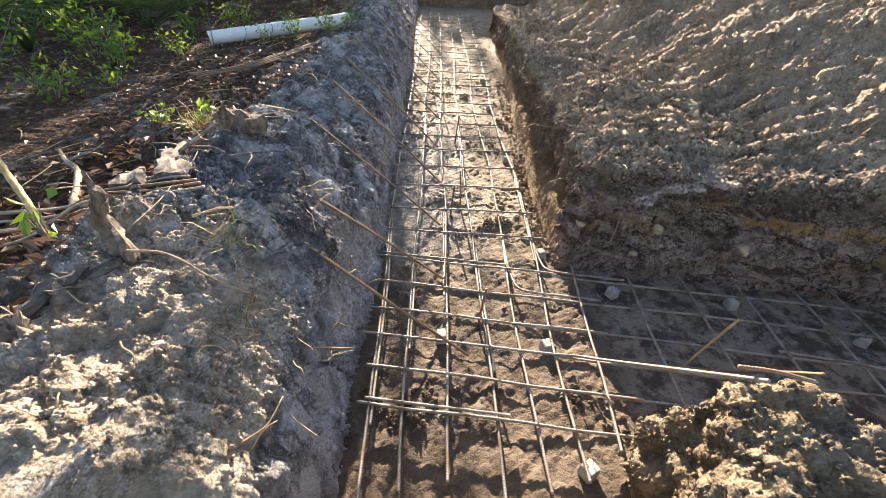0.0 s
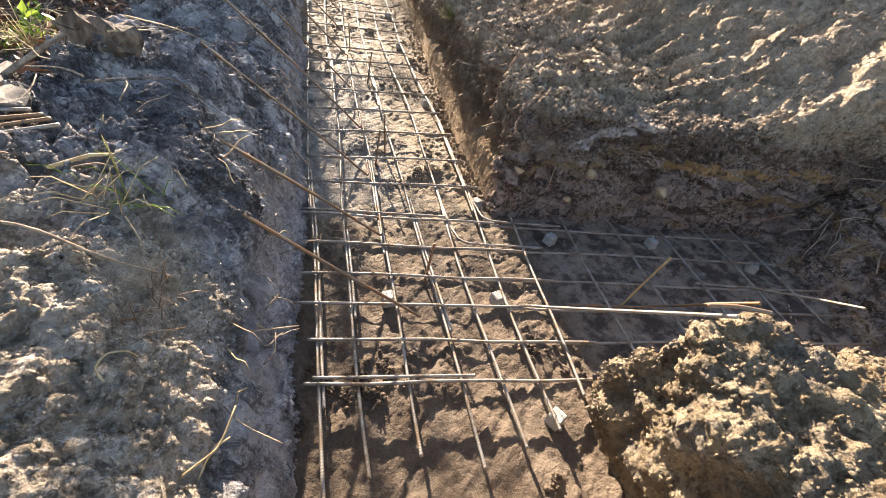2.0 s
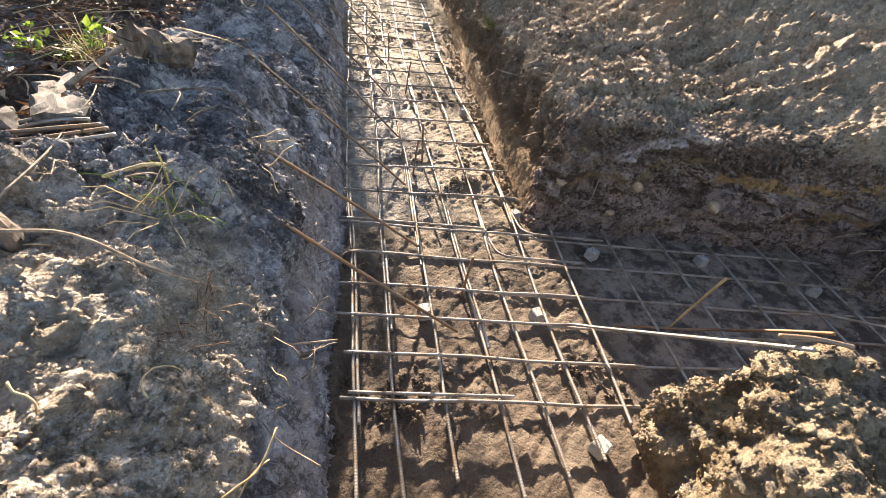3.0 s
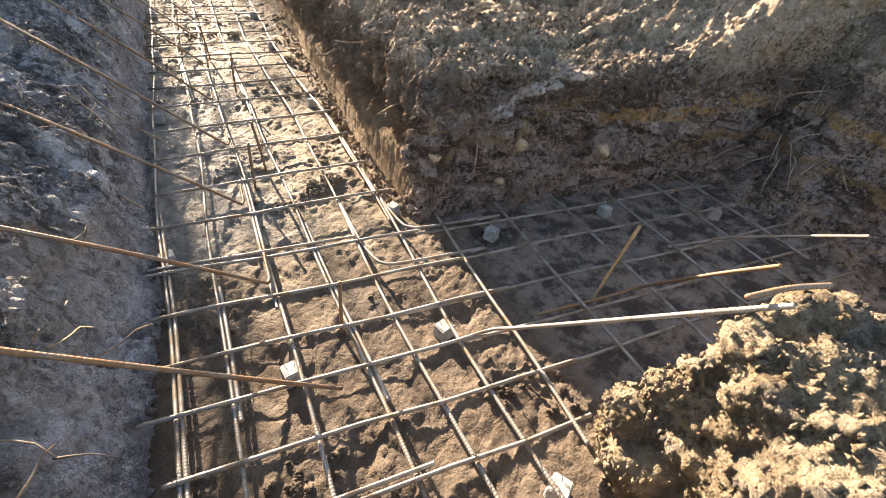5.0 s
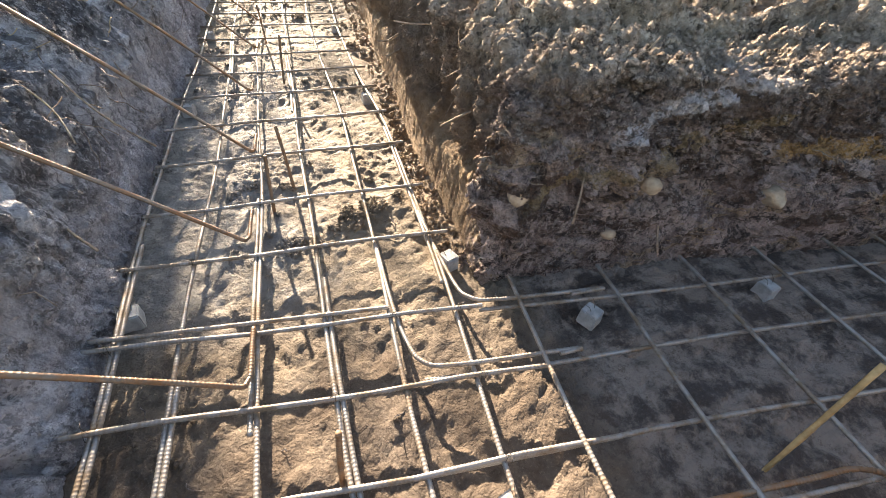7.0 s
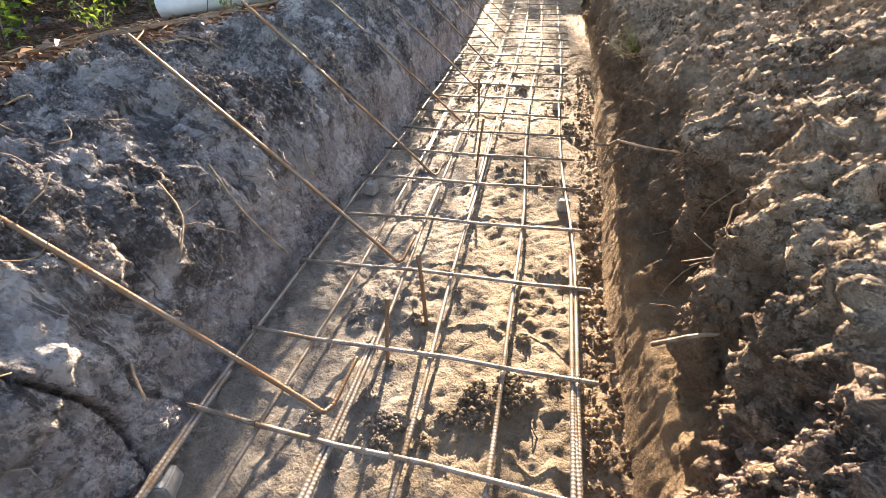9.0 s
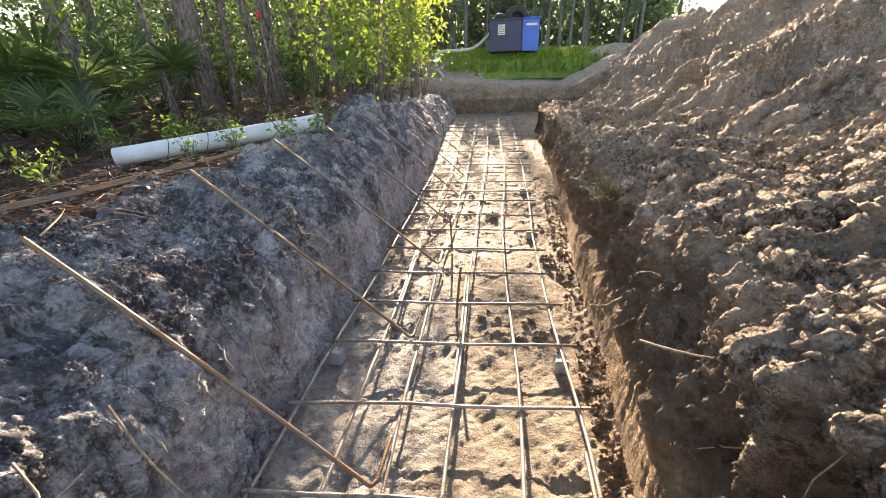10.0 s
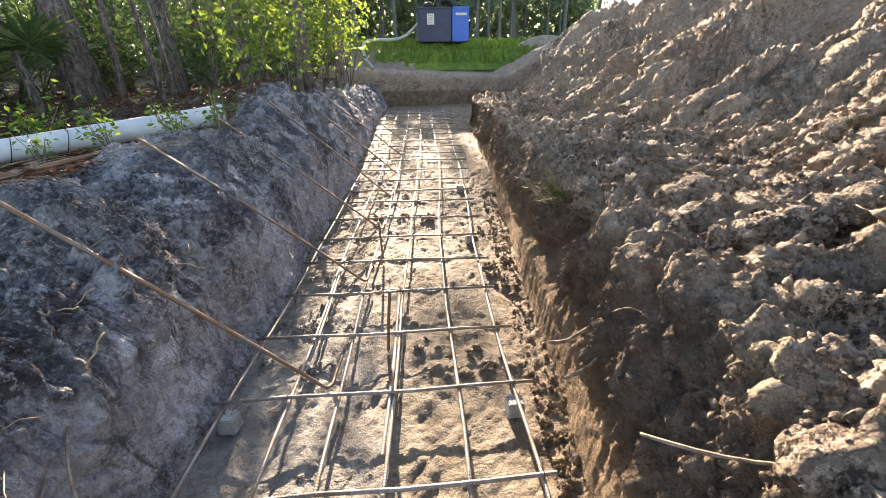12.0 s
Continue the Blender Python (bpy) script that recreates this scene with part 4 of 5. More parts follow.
# ---- spacer blocks ----
def spacer(at, turn, s=0.078):
    b = Solid()
    bm = bmesh.new()
    bmesh.ops.create_cube(bm, size=1)
    for v in bm.verts:
        f = 0.92 if v.co.z > 0 else 1.0
        v.co = Vector((v.co.x * s * f, v.co.y * s * f, (v.co.z + 0.5) * s))
    bmesh.ops.bevel(bm, geom=bm.edges[:], offset=0.005, segments=2, affect="EDGES")
    bm.verts.index_update()
    b.add([v.co for v in bm.verts], [[v.index for v in f.verts] for f in bm.faces], False)
    bm.free()
    root = thing("spacer_block", at, "pale grey cast concrete spacer under the bars", "spacer block", "spacer blocks", turn=turn)
    part("block", b, M_CONC, root)
    for sx in (-0.014, 0.014):
        part("wire", Solid().tube([(sx, 0, s - 0.004), (sx * 1.4, 0.01, s + 0.02), (sx * 2.2, 0.03, s + 0.03), (sx * 3, 0.045, s + 0.022)], 0.0012, 4), M_WIRE, root)
    return root


first = spacer((-0.02, 1.66, -0.004), 8)
for x, y, a in ((0.67, 1.60, 15), (1.31, 2.15, 25), (2.21, 2.06, 5), (2.98, 1.72, 40), (-0.44, 2.62, 12), (0.84, 2.62, 20), (0.83, 4.58, 4), (-0.44, 4.56, -8), (0.70, 0.80, 30),
                (0.85, 6.62, 5), (-0.43, 6.42, 0), (0.90, 8.2, 10), (-0.42, 8.3, 5)):
    copy_thing(first, pose(x, y, float(floor_z(y)) - 0.006, 0, 0, a))

# ---- forest, pipe, pump ----
def leaf(solid, at, way, up, size, width=0.45, fold=0.12):
    """A small folded leaf blade."""
    t = way.normalized()
    s = t.cross(up)
    s = s.normalized() if s.length > 1e-4 else t.orthogonal().normalized()
    n = s.cross(t)
    at = Vector(at)
    a, b = at + t * size * 0.5 + s * size * width * 0.5 + n * size * fold, at + t * size * 0.5 - s * size * width * 0.5 + n * size * fold
    solid.add([at, a, at + t * size, b], [(0, 1, 2), (0, 2, 3)], False)


def rand_dir(r):
    v = Vector((r.uniform(-1, 1), r.uniform(-1, 1), r.uniform(-0.6, 1)))
    return v.normalized() if v.length > 0.05 else Vector((0, 0, 1))


def trunk_solid(r, height, radius, lean, knobs=9):
    pts, rad = [], []
    for i in range(knobs + 1):
        f = i / knobs
        pts.append((lean[0] * height * f + 0.04 * math.sin(3 * f + r.random()), lean[1] * height * f + 0.04 * math.sin(4 * f + r.random()), height * f - 0.12))
        rad.append(radius * (1.0 - 0.55 * f) * (1.0 + 0.35 * math.exp(-f * height * 3)) * r.uniform(0.95, 1.05))
    return Solid().tube(pts, rad, 12), pts, rad


def tree(name, x, y, z, height, radius, lean, leaves, spread, base, size, material, label, category, seed, limbs=9):
    r = random.Random(seed)
    root = thing(name, (x, y, z), label, category, "forest trees")
    s, pts, rad = trunk_solid(r, height, radius, lean)
    part("trunk", s, M_BARK, root)
    crown, twigs = Solid(), []
    for i in range(limbs):
        f = r.uniform(base, 0.98)
        k = f * (len(pts) - 1)
        a = Vector(pts[int(k)]).lerp(Vector(pts[min(int(k) + 1, len(pts) - 1)]), k % 1)
        w = r.uniform(0, 2 * math.pi)
        reach = spread * r.uniform(0.5, 1.0) * (1.15 - 0.5 * f)
        b = a + Vector((math.cos(w) * reach, math.sin(w) * reach, reach * r.uniform(0.1, 0.6)))
        mid = a.lerp(b, 0.5) + Vector((0, 0, -0.06 * reach))
        part("limb", Solid().tube([a, mid, b], [max(0.008, radius * 0.25 * (1.1 - f)), max(0.006, radius * 0.15 * (1.1 - f)), 0.003], 5), M_BARK, root)
        for j in range(leaves // limbs):
            c = a.lerp(b, r.uniform(0.25, 1.1)) + Vector((r.gauss(0, 0.22), r.gauss(0, 0.22), r.gauss(0, 0.18))) * spread * 0.55
            leaf(crown, c, rand_dir(r), rand_dir(r), size * r.uniform(0.6, 1.25))
    if leaves:
        part("crown", crown, material, root)
    return root


# pines and small trees at the edge of the wood
for i, (x, y, rad, h, lean, lv) in enumerate(((-5.1, 8.2, 0.13, 9, (-0.10, 0.02), 500), (-4.35, 9.7, 0.19, 12, (-0.06, 0.0), 600), (-3.55, 10.6, 0.13, 10, (-0.05, 0.03), 500), (-2.85, 11.6, 0.12, 9, (0.01, 0.02), 450),
                                              (-1.95, 12.6, 0.10, 8, (0.0, 0.0), 420), (-1.35, 12.9, 0.06, 6, (0.01, 0.0), 300), (-4.4, 8.9, 0.045, 6, (-0.16, 0.05), 160), (-4.0, 10.9, 0.05, 7, (-0.09, 0.0), 160),
                                              (-6.6, 10.2, 0.12, 10, (-0.03, 0.02), 400), (-5.6, 12.5, 0.15, 12, (0.02, 0.0), 400), (-7.5, 13.5, 0.16, 12, (0.03, 0.0), 400), (-4.6, 14.0, 0.11, 10, (-0.02, 0.0), 350),
                                              (-3.6, 15.5, 0.12, 11, (0.01, 0.0), 350), (-6.4, 16.5, 0.14, 12, (0.0, 0.0), 350), (-3.1, 9.4, 0.03, 5, (-0.12, 0.0), 120), (-7.8, 9.0, 0.11, 10, (0.02, 0.0), 350))):
    tree("pine_tree", x, y, ground_at(x, y), h, rad, lean, lv, 1.5, 0.72, 0.16, M_DARKLEAF, "tall slim tree with rough grey-brown bark", "tree", 300 + i, 10)

for i, (x, y, hh, sp, n) in enumerate(((-1.30, 12.9, 3.3, 1.7, 200), (-1.75, 11.2, 2.9, 1.4, 130), (-3.7, 11.9, 5.0, 1.4, 520), (-4.2, 10.2, 4.8, 1.6, 520), (-5.4, 11.6, 5.2, 1.7, 520), (-3.7, 13.2, 5.4, 1.7, 520))):
    tree("spreading_tree", x, y, ground_at(x, y), hh, 0.055, (0.03, 0.0), n, sp, 0.52, 0.13, M_LEAF if x > -2 else M_DARKLEAF, "young leafy tree spreading over the trench", "tree", 350 + i, 14)


def shrub(x, y, z, height, width, leaves, size, material, label, seed, stems=6, stem_mat=None):
    r = random.Random(seed)
    root = thing("shrub", (x, y, z), label, "shrub", "undergrowth")
    crown = Solid()
    for i in range(stems):
        w = r.uniform(0, 2 * math.pi)
        tip = Vector((math.cos(w) * width * r.uniform(0.2, 1), math.sin(w) * width * r.uniform(0.2, 1), height * r.uniform(0.65, 1)))
        mid = tip * 0.5 + Vector((r.uniform(-1, 1), r.uniform(-1, 1), 0)) * width * 0.15
        part("stem", Solid().tube([(0, 0, -0.05), mid, tip], [0.006 + 0.002 * height, 0.004 + 0.0012 * height, 0.002], 5), stem_mat or M_TWIG, root)
        for j in range(leaves // stems):
            f = r.uniform(0.25, 1.05)
            c = (mid * (2 * f) if f < 0.5 else mid.lerp(tip, 2 * f - 1)) + Vector((r.gauss(0, 1), r.gauss(0, 1), r.gauss(0, 0.8))) * width * 0.28
            leaf(crown, c, rand_dir(r), rand_dir(r), size * r.uniform(0.6, 1.3))
    part("foliage", crown, material, root)
    return root


r0 = random.Random(5)
for i, (x, y, h, w, n, s, m) in enumerate(((-1.5, 8.35, 2.2, 0.55, 420, 0.085, M_LEAF), (-1.35, 9.3, 2.5, 0.6, 440, 0.09, M_LEAF), (-1.9, 10.2, 2.7, 0.8, 170, 0.10, M_LEAF), (-2.3, 9.2, 2.6, 0.7, 110, 0.10, M_LEAF),
                                           (-1.3, 11.0, 2.9, 0.7, 460, 0.09, M_LEAF), (-1.15, 13.2, 3.2, 0.7, 420, 0.10, M_LEAF), (-1.9, 14.5, 4.2, 0.9, 260, 0.11, M_LEAF), (-2.6, 12.5, 3.6, 1.2, 900, 0.10, M_DARKLEAF), (-3.9, 12.6, 3.4, 1.3, 1000, 0.10, M_DARKLEAF), (-5.2, 11.4, 3.0, 1.3, 1000, 0.10, M_DARKLEAF),
                                           (-6.2, 9.6, 2.8, 1.2, 1000, 0.10, M_DARKLEAF), (-7.2, 8.4, 3.0, 1.3, 1000, 0.10, M_DARKLEAF), (-6.4, 13.2, 4.0, 1.6, 1100, 0.12, M_DARKLEAF), (-8.5, 11.2, 4.4, 1.7, 1100, 0.12, M_DARKLEAF),
                                           (-4.6, 15.8, 4.4, 1.7, 1000, 0.13, M_DARKLEAF), (-2.6, 16.4, 4.0, 1.4, 900, 0.12, M_DARKLEAF), (-8.6, 15.5, 5.0, 2.0, 1100, 0.14, M_DARKLEAF), (-7.0, 6.6, 2.6, 1.2, 900, 0.1, M_DARKLEAF),
                                           (-6.8, 18.5, 5.5, 2.2, 1000, 0.15, M_DARKLEAF), (-4.0, 19.5, 5.0, 1.8, 900, 0.15, M_DARKLEAF), (-10.5, 13.0, 5.5, 2.2, 1100, 0.15, M_DARKLEAF), (-9.5, 8.0, 4.5, 1.8, 1000, 0.13, M_DARKLEAF),
                                           (-3.4, 11.3, 1.0, 0.7, 500, 0.09, M_DARKLEAF), (-4.8, 10.9, 1.1, 0.8, 600, 0.09, M_DARKLEAF), (-2.5, 13.6, 1.2, 0.9, 600, 0.09, M_DARKLEAF), (-4.2, 13.4, 1.4, 1.1, 700, 0.10, M_DARKLEAF),
                                           (-6.0, 12.6, 1.5, 1.1, 700, 0.10, M_DARKLEAF), (-7.6, 11.6, 1.5, 1.1, 700, 0.10, M_DARKLEAF), (-3.2, 15.4, 1.6, 1.2, 700, 0.11, M_DARKLEAF), (-5.6, 15.0, 1.8, 1.4, 800, 0.12, M_DARKLEAF),
                                           (-8.2, 14.0, 2.0, 1.5, 800, 0.12, M_DARKLEAF), (-6.8, 10.6, 1.4, 1.0, 700, 0.10, M_DARKLEAF), (-8.4, 9.4, 1.6, 1.1, 700, 0.11, M_DARKLEAF), (-7.8, 7.4, 1.5, 1.1, 700, 0.11, M_DARKLEAF),
                                           (-2.2, 17.5, 2.4, 1.3, 700, 0.13, M_DARKLEAF), (-4.8, 18.0, 2.6, 1.6, 800, 0.13, M_DARKLEAF), (-7.6, 17.2, 3.0, 1.8, 800, 0.14, M_DARKLEAF), (-10.5, 16.0, 3.4, 2.2, 800, 0.15, M_DARKLEAF))):
    lab = "bright green sapling thicket with sunlit leaves" if m is M_LEAF else "dense dark green forest undergrowth"
    shrub(x, y, ground_at(x, y), h, w, n, s * (1.35 if m is M_LEAF else 1.15), m, lab, 400 + i, 3 if m is M_LEAF else 4, M_BARK)
# low green plants on the litter
for i, (x, y, h, w, n, s) in enumerate(((-3.6, 4.6, 0.24, 0.2, 60, 0.07), (-3.5, 5.9, 0.30, 0.25, 80, 0.07), (-3.9, 5.3, 0.5, 0.35, 150, 0.09), (-2.3, 3.1, 0.14, 0.14, 34, 0.06), (-2.0, 3.35, 0.12, 0.1, 24, 0.05),
                                        (-3.8, 4.0, 0.4, 0.35, 150, 0.07), (-1.75, 1.27, 0.16, 0.07, 14, 0.09), (-3.3, 7.6, 0.45, 0.3, 150, 0.08), (-3.9, 7.3, 0.4, 0.3, 120, 0.08), (-2.2, 6.85, 0.35, 0.22, 90, 0.06),
                                        (-1.75, 7.05, 0.4, 0.2, 90, 0.06), (-2.6, 6.6, 0.3, 0.15, 60, 0.05), (-1.5, 7.3, 0.42, 0.2, 90, 0.06), (-4.4, 5.6, 0.6, 0.45, 200, 0.09), (-4.3, 3.2, 0.5, 0.45, 200, 0.08), (-5.0, 4.6, 0.9, 0.6, 300, 0.09),
                                        (-1.75, 2.78, 0.16, 0.1, 30, 0.06), (-5.2, 6.5, 0.9, 0.6, 300, 0.1), (-4.5, 2.2, 0.7, 0.5, 220, 0.08))):
    o = shrub(x, y, ground_at(x, y), h, w, n, s, M_PLANT, "small bright green broad-leaved plant on leaf litter", 500 + i, 5)
    o.name = "green_plant"
    tagged(o, category="plant", group="low plants")


def palmetto(x, y, z, scale, seed, fans=9):
    r = random.Random(seed)
    root = thing("palmetto", (x, y, z), "fan-leaved palmetto in the undergrowth", "palm shrub", "palmettos")
    for i in range(fans):
        w = 2 * math.pi * i / fans + r.uniform(-0.3, 0.3)
        el = r.uniform(0.35, 1.2)
        d = Vector((math.cos(w) * math.cos(el), math.sin(w) * math.cos(el), math.sin(el)))
        hub = d * scale * r.uniform(0.55, 0.95)
        stalk = part("stalk", Solid().tube([(0, 0, 0), hub * 0.5 + Vector((0, 0, 0.05 * scale)), hub], [0.010, 0.008, 0.006], 5), M_PALM, root)
        side = d.cross(Vector((0, 0, 1))).normalized()
        up = side.cross(d)
        s = Solid()
        for j in range(17):
            a = radians(-120 + 15 * j)
            t = (d * math.cos(a) + side * math.sin(a) + up * 0.12).normalized()
            L = scale * r.uniform(0.42, 0.55)
            q = t.cross(up).normalized() * L * 0.045
            m = hub + t * L * 0.5
            s.add([hub, m + q, hub + t * L - Vector((0, 0, 0.12 * L)), m - q], [(0, 1, 2, 3)], False)
        part("fan", s, M_PALM, root)
    return root


for i, (x, y, s) in enumerate(((-5.5, 8.9, 1.6), (-6.3, 8.2, 1.6), (-4.75, 7.5, 0.9), (-5.0, 9.3, 1.3), (-6.6, 7.9, 1.3), (-5.9, 7.2, 1.0), (-3.3, 12.0, 1.1), (-7.6, 10.0, 1.4), (-5.2, 5.6, 0.9), (-5.8, 3.9, 0.9), (-6.0, 11.0, 1.3))):
    palmetto(x, y, ground_at(x, y), s, 600 + i)

# far trees beyond the grass: slim trunks and crowns, haze painted into their colours
for i in range(56):
    x, y = -26 + 43 * (i / 55) + r0.uniform(-0.6, 0.6), r0.uniform(38, 46)
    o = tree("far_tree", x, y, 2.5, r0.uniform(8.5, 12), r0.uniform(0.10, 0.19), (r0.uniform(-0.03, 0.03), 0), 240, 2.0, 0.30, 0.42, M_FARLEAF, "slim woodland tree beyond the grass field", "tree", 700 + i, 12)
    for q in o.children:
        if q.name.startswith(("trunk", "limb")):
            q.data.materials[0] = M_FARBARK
    tagged(o, group="far trees")
back = Solid()
rb = random.Random(9)
for i in range(22000):
    x = rb.uniform(-40, 17)
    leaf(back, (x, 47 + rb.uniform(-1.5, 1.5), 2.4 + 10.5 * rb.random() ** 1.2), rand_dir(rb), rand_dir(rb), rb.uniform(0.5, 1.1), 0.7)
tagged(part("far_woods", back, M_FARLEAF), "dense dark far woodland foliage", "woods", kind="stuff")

# white pipe behind the bank
pa, pb = Vector((-3.38, 6.58, 0.815)), Vector((-1.50, 7.52, 1.06))
pd = (pb - pa).normalized()
pipe = thing("pipe", (0, 0, 0), "white plastic pipe lying on the litter, banded with cords", "pipe")
s, R = Solid(), 0.094
pts = [pa + (pb - pa) * (i / 24) for i in range(25)]
s.tube(pts, [R * (1 + 0.015 * math.sin(i * 1.7)) for i in range(25)], 28, caps=False)
s.tube([p for p in pts[::-1]], [R * 0.93] * 25, 28, caps=False)
part("tube", s, M_PIPE, pipe)
for f in (0.0, 1.0):
    ring = Solid()
    c = pa.lerp(pb, f)
    ring.tube([c - pd * 0.006, c + pd * 0.006], [R * 1.004, R * 1.004], 28)
    if f == 0.0:
        part("end_cap", ring, M_PIPE, pipe)
for f in (0.22, 0.40):
    c = pa.lerp(pb, f)
    u = pd.orthogonal().normalized()
    v = pd.cross(u)
    part("cord", Solid().tube([c + (u * math.cos(a) + v * math.sin(a)) * (R + 0.004) + pd * 0.05 * math.sin(a) for a in np.linspace(0, 2 * math.pi, 25)], 0.0035, 5, caps=False), M_BLACK, pipe)

# blue pump set on the grass
pump = thing("pump_unit", (1.35, 20.7, 2.37), "dark and bright blue engine pump unit on grass", "pump")
part("dark_housing", Solid().box((-0.95, -0.6, 0.0), (0.25, 0.6, 1.05), bevel=0.03), M_BLUE, pump, "dark blue painted housing")
part("bright_housing", Solid().box((0.28, -0.55, 0.0), (0.90, 0.6, 1.08), bevel=0.03), M_LIGHTBLUE, pump, "bright blue painted housing")
part("lid", Solid().box((-1.0, -0.64, 1.05), (0.27, 0.64, 1.10), bevel=0.012), M_BLUE, pump)
part("lid", Solid().box((0.30, -0.58, 1.08), (0.93, 0.62, 1.13), bevel=0.012), M_LIGHTBLUE, pump)
part("air_filter", Solid().tube([(-0.55, 0, 1.10), (-0.55, 0, 1.16), (-0.55, 0, 1.28), (-0.55, 0, 1.33)], [0.14, 0.2, 0.2, 0.1], 14), M_BLACK, pump)
part("exhaust_elbow", Solid().tube(arc_path([(-0.2, 0, 1.1), (-0.18, 0, 1.30), (0.0, 0, 1.42), (0.25, 0, 1.40), (0.42, 0, 1.2)], 0.06), 0.15, 12), M_BLACK, pump)
part("label", Solid().box((-0.62, -0.612, 0.55), (-0.36, -0.598, 0.9)), M_LABEL, pump, "white paper notice")
for k in range(5):
    part("print_line", Solid().box((-0.59, -0.616, 0.60 + 0.06 * k), (-0.39, -0.611, 0.615 + 0.06 * k)), M_BLACK, pump)
part("stripe", Solid().box((0.42, -0.562, 0.85), (0.82, -0.548, 0.93)), M_LABEL, pump, "pale printed stripe")
hose = Solid().tube(arc_path([(0.4, 20.7, 3.0), (0.2, 20.5, 2.8), (-0.2, 20.3, 2.52), (-0.7, 20.1, 2.44), (-1.2, 19.9, 2.42), (-1.55, 19.7, 2.3), (-1.5, 19.3, 1.85), (-1.2, 18.8, 1.5)], 0.12), 0.055, 10)
tagged(part("hose", hose, M_HOSE), "pale grey suction hose running down from the pump", "hose")

# ---- grass, litter and crumbs ----
rg = random.Random(21)
turf = Solid()
for i in range(9000):
    x, y = rg.uniform(-4.5, 6), 19.5 + 3.5 * rg.random() ** 1.4
    z = float(field_place(np.array([x]), np.array([y]))[2][0])
    t = Vector((rg.gauss(0, 0.4), rg.gauss(0, 0.4), 1)).normalized()
    leaf(turf, (x, y, z - 0.02), t, rand_dir(rg), rg.uniform(0.10, 0.26), 0.12)
tagged(part("field_grass", turf, M_GRASS), "bright green sunlit grass on the far rise", "grass", kind="stuff")
litter = Solid()
for i in range(9000):
    x, y = -1.55 - 4.5 * rg.random() ** 1.3, rg.uniform(0.5, 11.0)
    litter.v.append((x, y, 0.0))
spots = np.array(litter.v)
tops = left_top(spots[:, 0:1], spots[:, 1:2])[:, 0]
litter = Solid()
for (x, y, _), z in zip(spots, tops):
    t = Vector((rg.gauss(0, 1), rg.gauss(0, 1), rg.uniform(-0.1, 0.35))).normalized()
    leaf(litter, (x, y, z + rg.uniform(0.0, 0.035)), t, Vector((rg.gauss(0, 0.3), rg.gauss(0, 0.3), 1)), rg.uniform(0.03, 0.10), rg.choice((0.08, 0.4, 0.5)))
tagged(part("leaf_litter", litter, M_DEAD), "brown dead leaves and needles on forest floor", "leaf litter", kind="stuff")


def crumbs_on(surface, where, count, material, label, seed, lo, hi):
    """Angular crumbs lying on a finished ground sheet, where the mask holds."""
    r = np.random.default_rng(seed)
    shape = np.array([(1, 0, 0), (0, 1, 0), (-1, 0, 0), (0, -1, 0), (0, 0, 1), (0, 0, -1)], dtype=float)
    tri = np.array([(0, 1, 4), (1, 2, 4), (2, 3, 4), (3, 0, 4), (1, 0, 5), (2, 1, 5), (3, 2, 5), (0, 3, 5)])
    P = SURFACES[surface].reshape(-1, 3)
    P = P[where(P[:, 0], P[:, 1], P[:, 2])]
    P = P[r.integers(0, len(P), count)]
    size = lo + (hi - lo) * r.random(count) ** 1.9
    V = shape[None] * (1 + 0.9 * (r.random((count, len(shape), 1)) - 0.5)) * size[:, None, None] * r.uniform(0.65, 1.35, (count, 1, 3))
    V = V + P[:, None] + r.uniform(-0.008, 0.008, (count, 1, 3))
    F = tri[None] + (np.arange(count) * len(shape))[:, None, None]
    me = bpy.data.meshes.new("soil_crumbs")
    me.vertices.add(count * len(shape))
    me.vertices.foreach_set("co", V.reshape(-1).astype(np.float32))
    me.loops.add(F.size)
    me.polygons.add(F.size // 3)
    me.loops.foreach_set("vertex_index", F.reshape(-1).astype(np.int32))
    me.polygons.foreach_set("loop_start", (np.arange(F.size // 3) * 3).astype(np.int32))
    me.update(calc_edges=True)
    me.materials.append(material)
    tagged(new("soil_crumbs", me), label, "soil crumbs", kind="stuff")


crumbs_on("ground_bank_east", lambda x, y, z: (x < 2.6) & (y < 6.8) & (z > 0.45), 17000, M_BROWN, "loose brown soil crumbs on the bank", 1, 0.004, 0.020)
crumbs_on("ground_bank_east", lambda x, y, z: (x >= 1.4) & (x < 4.6) & (y < 11) & (z > 0.7), 13000, M_BROWN, "brown soil clods on the spoil heap", 2, 0.006, 0.030)
crumbs_on("ground_bank_east", lambda x, y, z: (y + 0.14 * x < 2.9) & (z < 0.95) & (x < 3.4), 2500, M_BROWN, "crumbs clinging to the cut face", 3, 0.004, 0.020)
crumbs_on("ground_bank_west", lambda x, y, z: (x > -1.8) & (y > 0.1) & (y < 7.5) & (z > 0.62), 16000, M_GREY, "loose grey sand crumbs on the bank", 4, 0.003, 0.016)
crumbs_on("ground_bank_west", lambda x, y, z: (y > 0.4) & (y < 7.5) & (z < 0.15) & (z > -0.02), 1800, M_GREY, "grey crumbs at the foot of the wall", 5, 0.005, 0.022)
crumbs_on("ground_corner", lambda x, y, z: (y > -0.3) & (x < 2.2) & (z > 0.1), 5000, M_OCHRE, "ochre crumbs on the earth corner", 6, 0.004, 0.018)
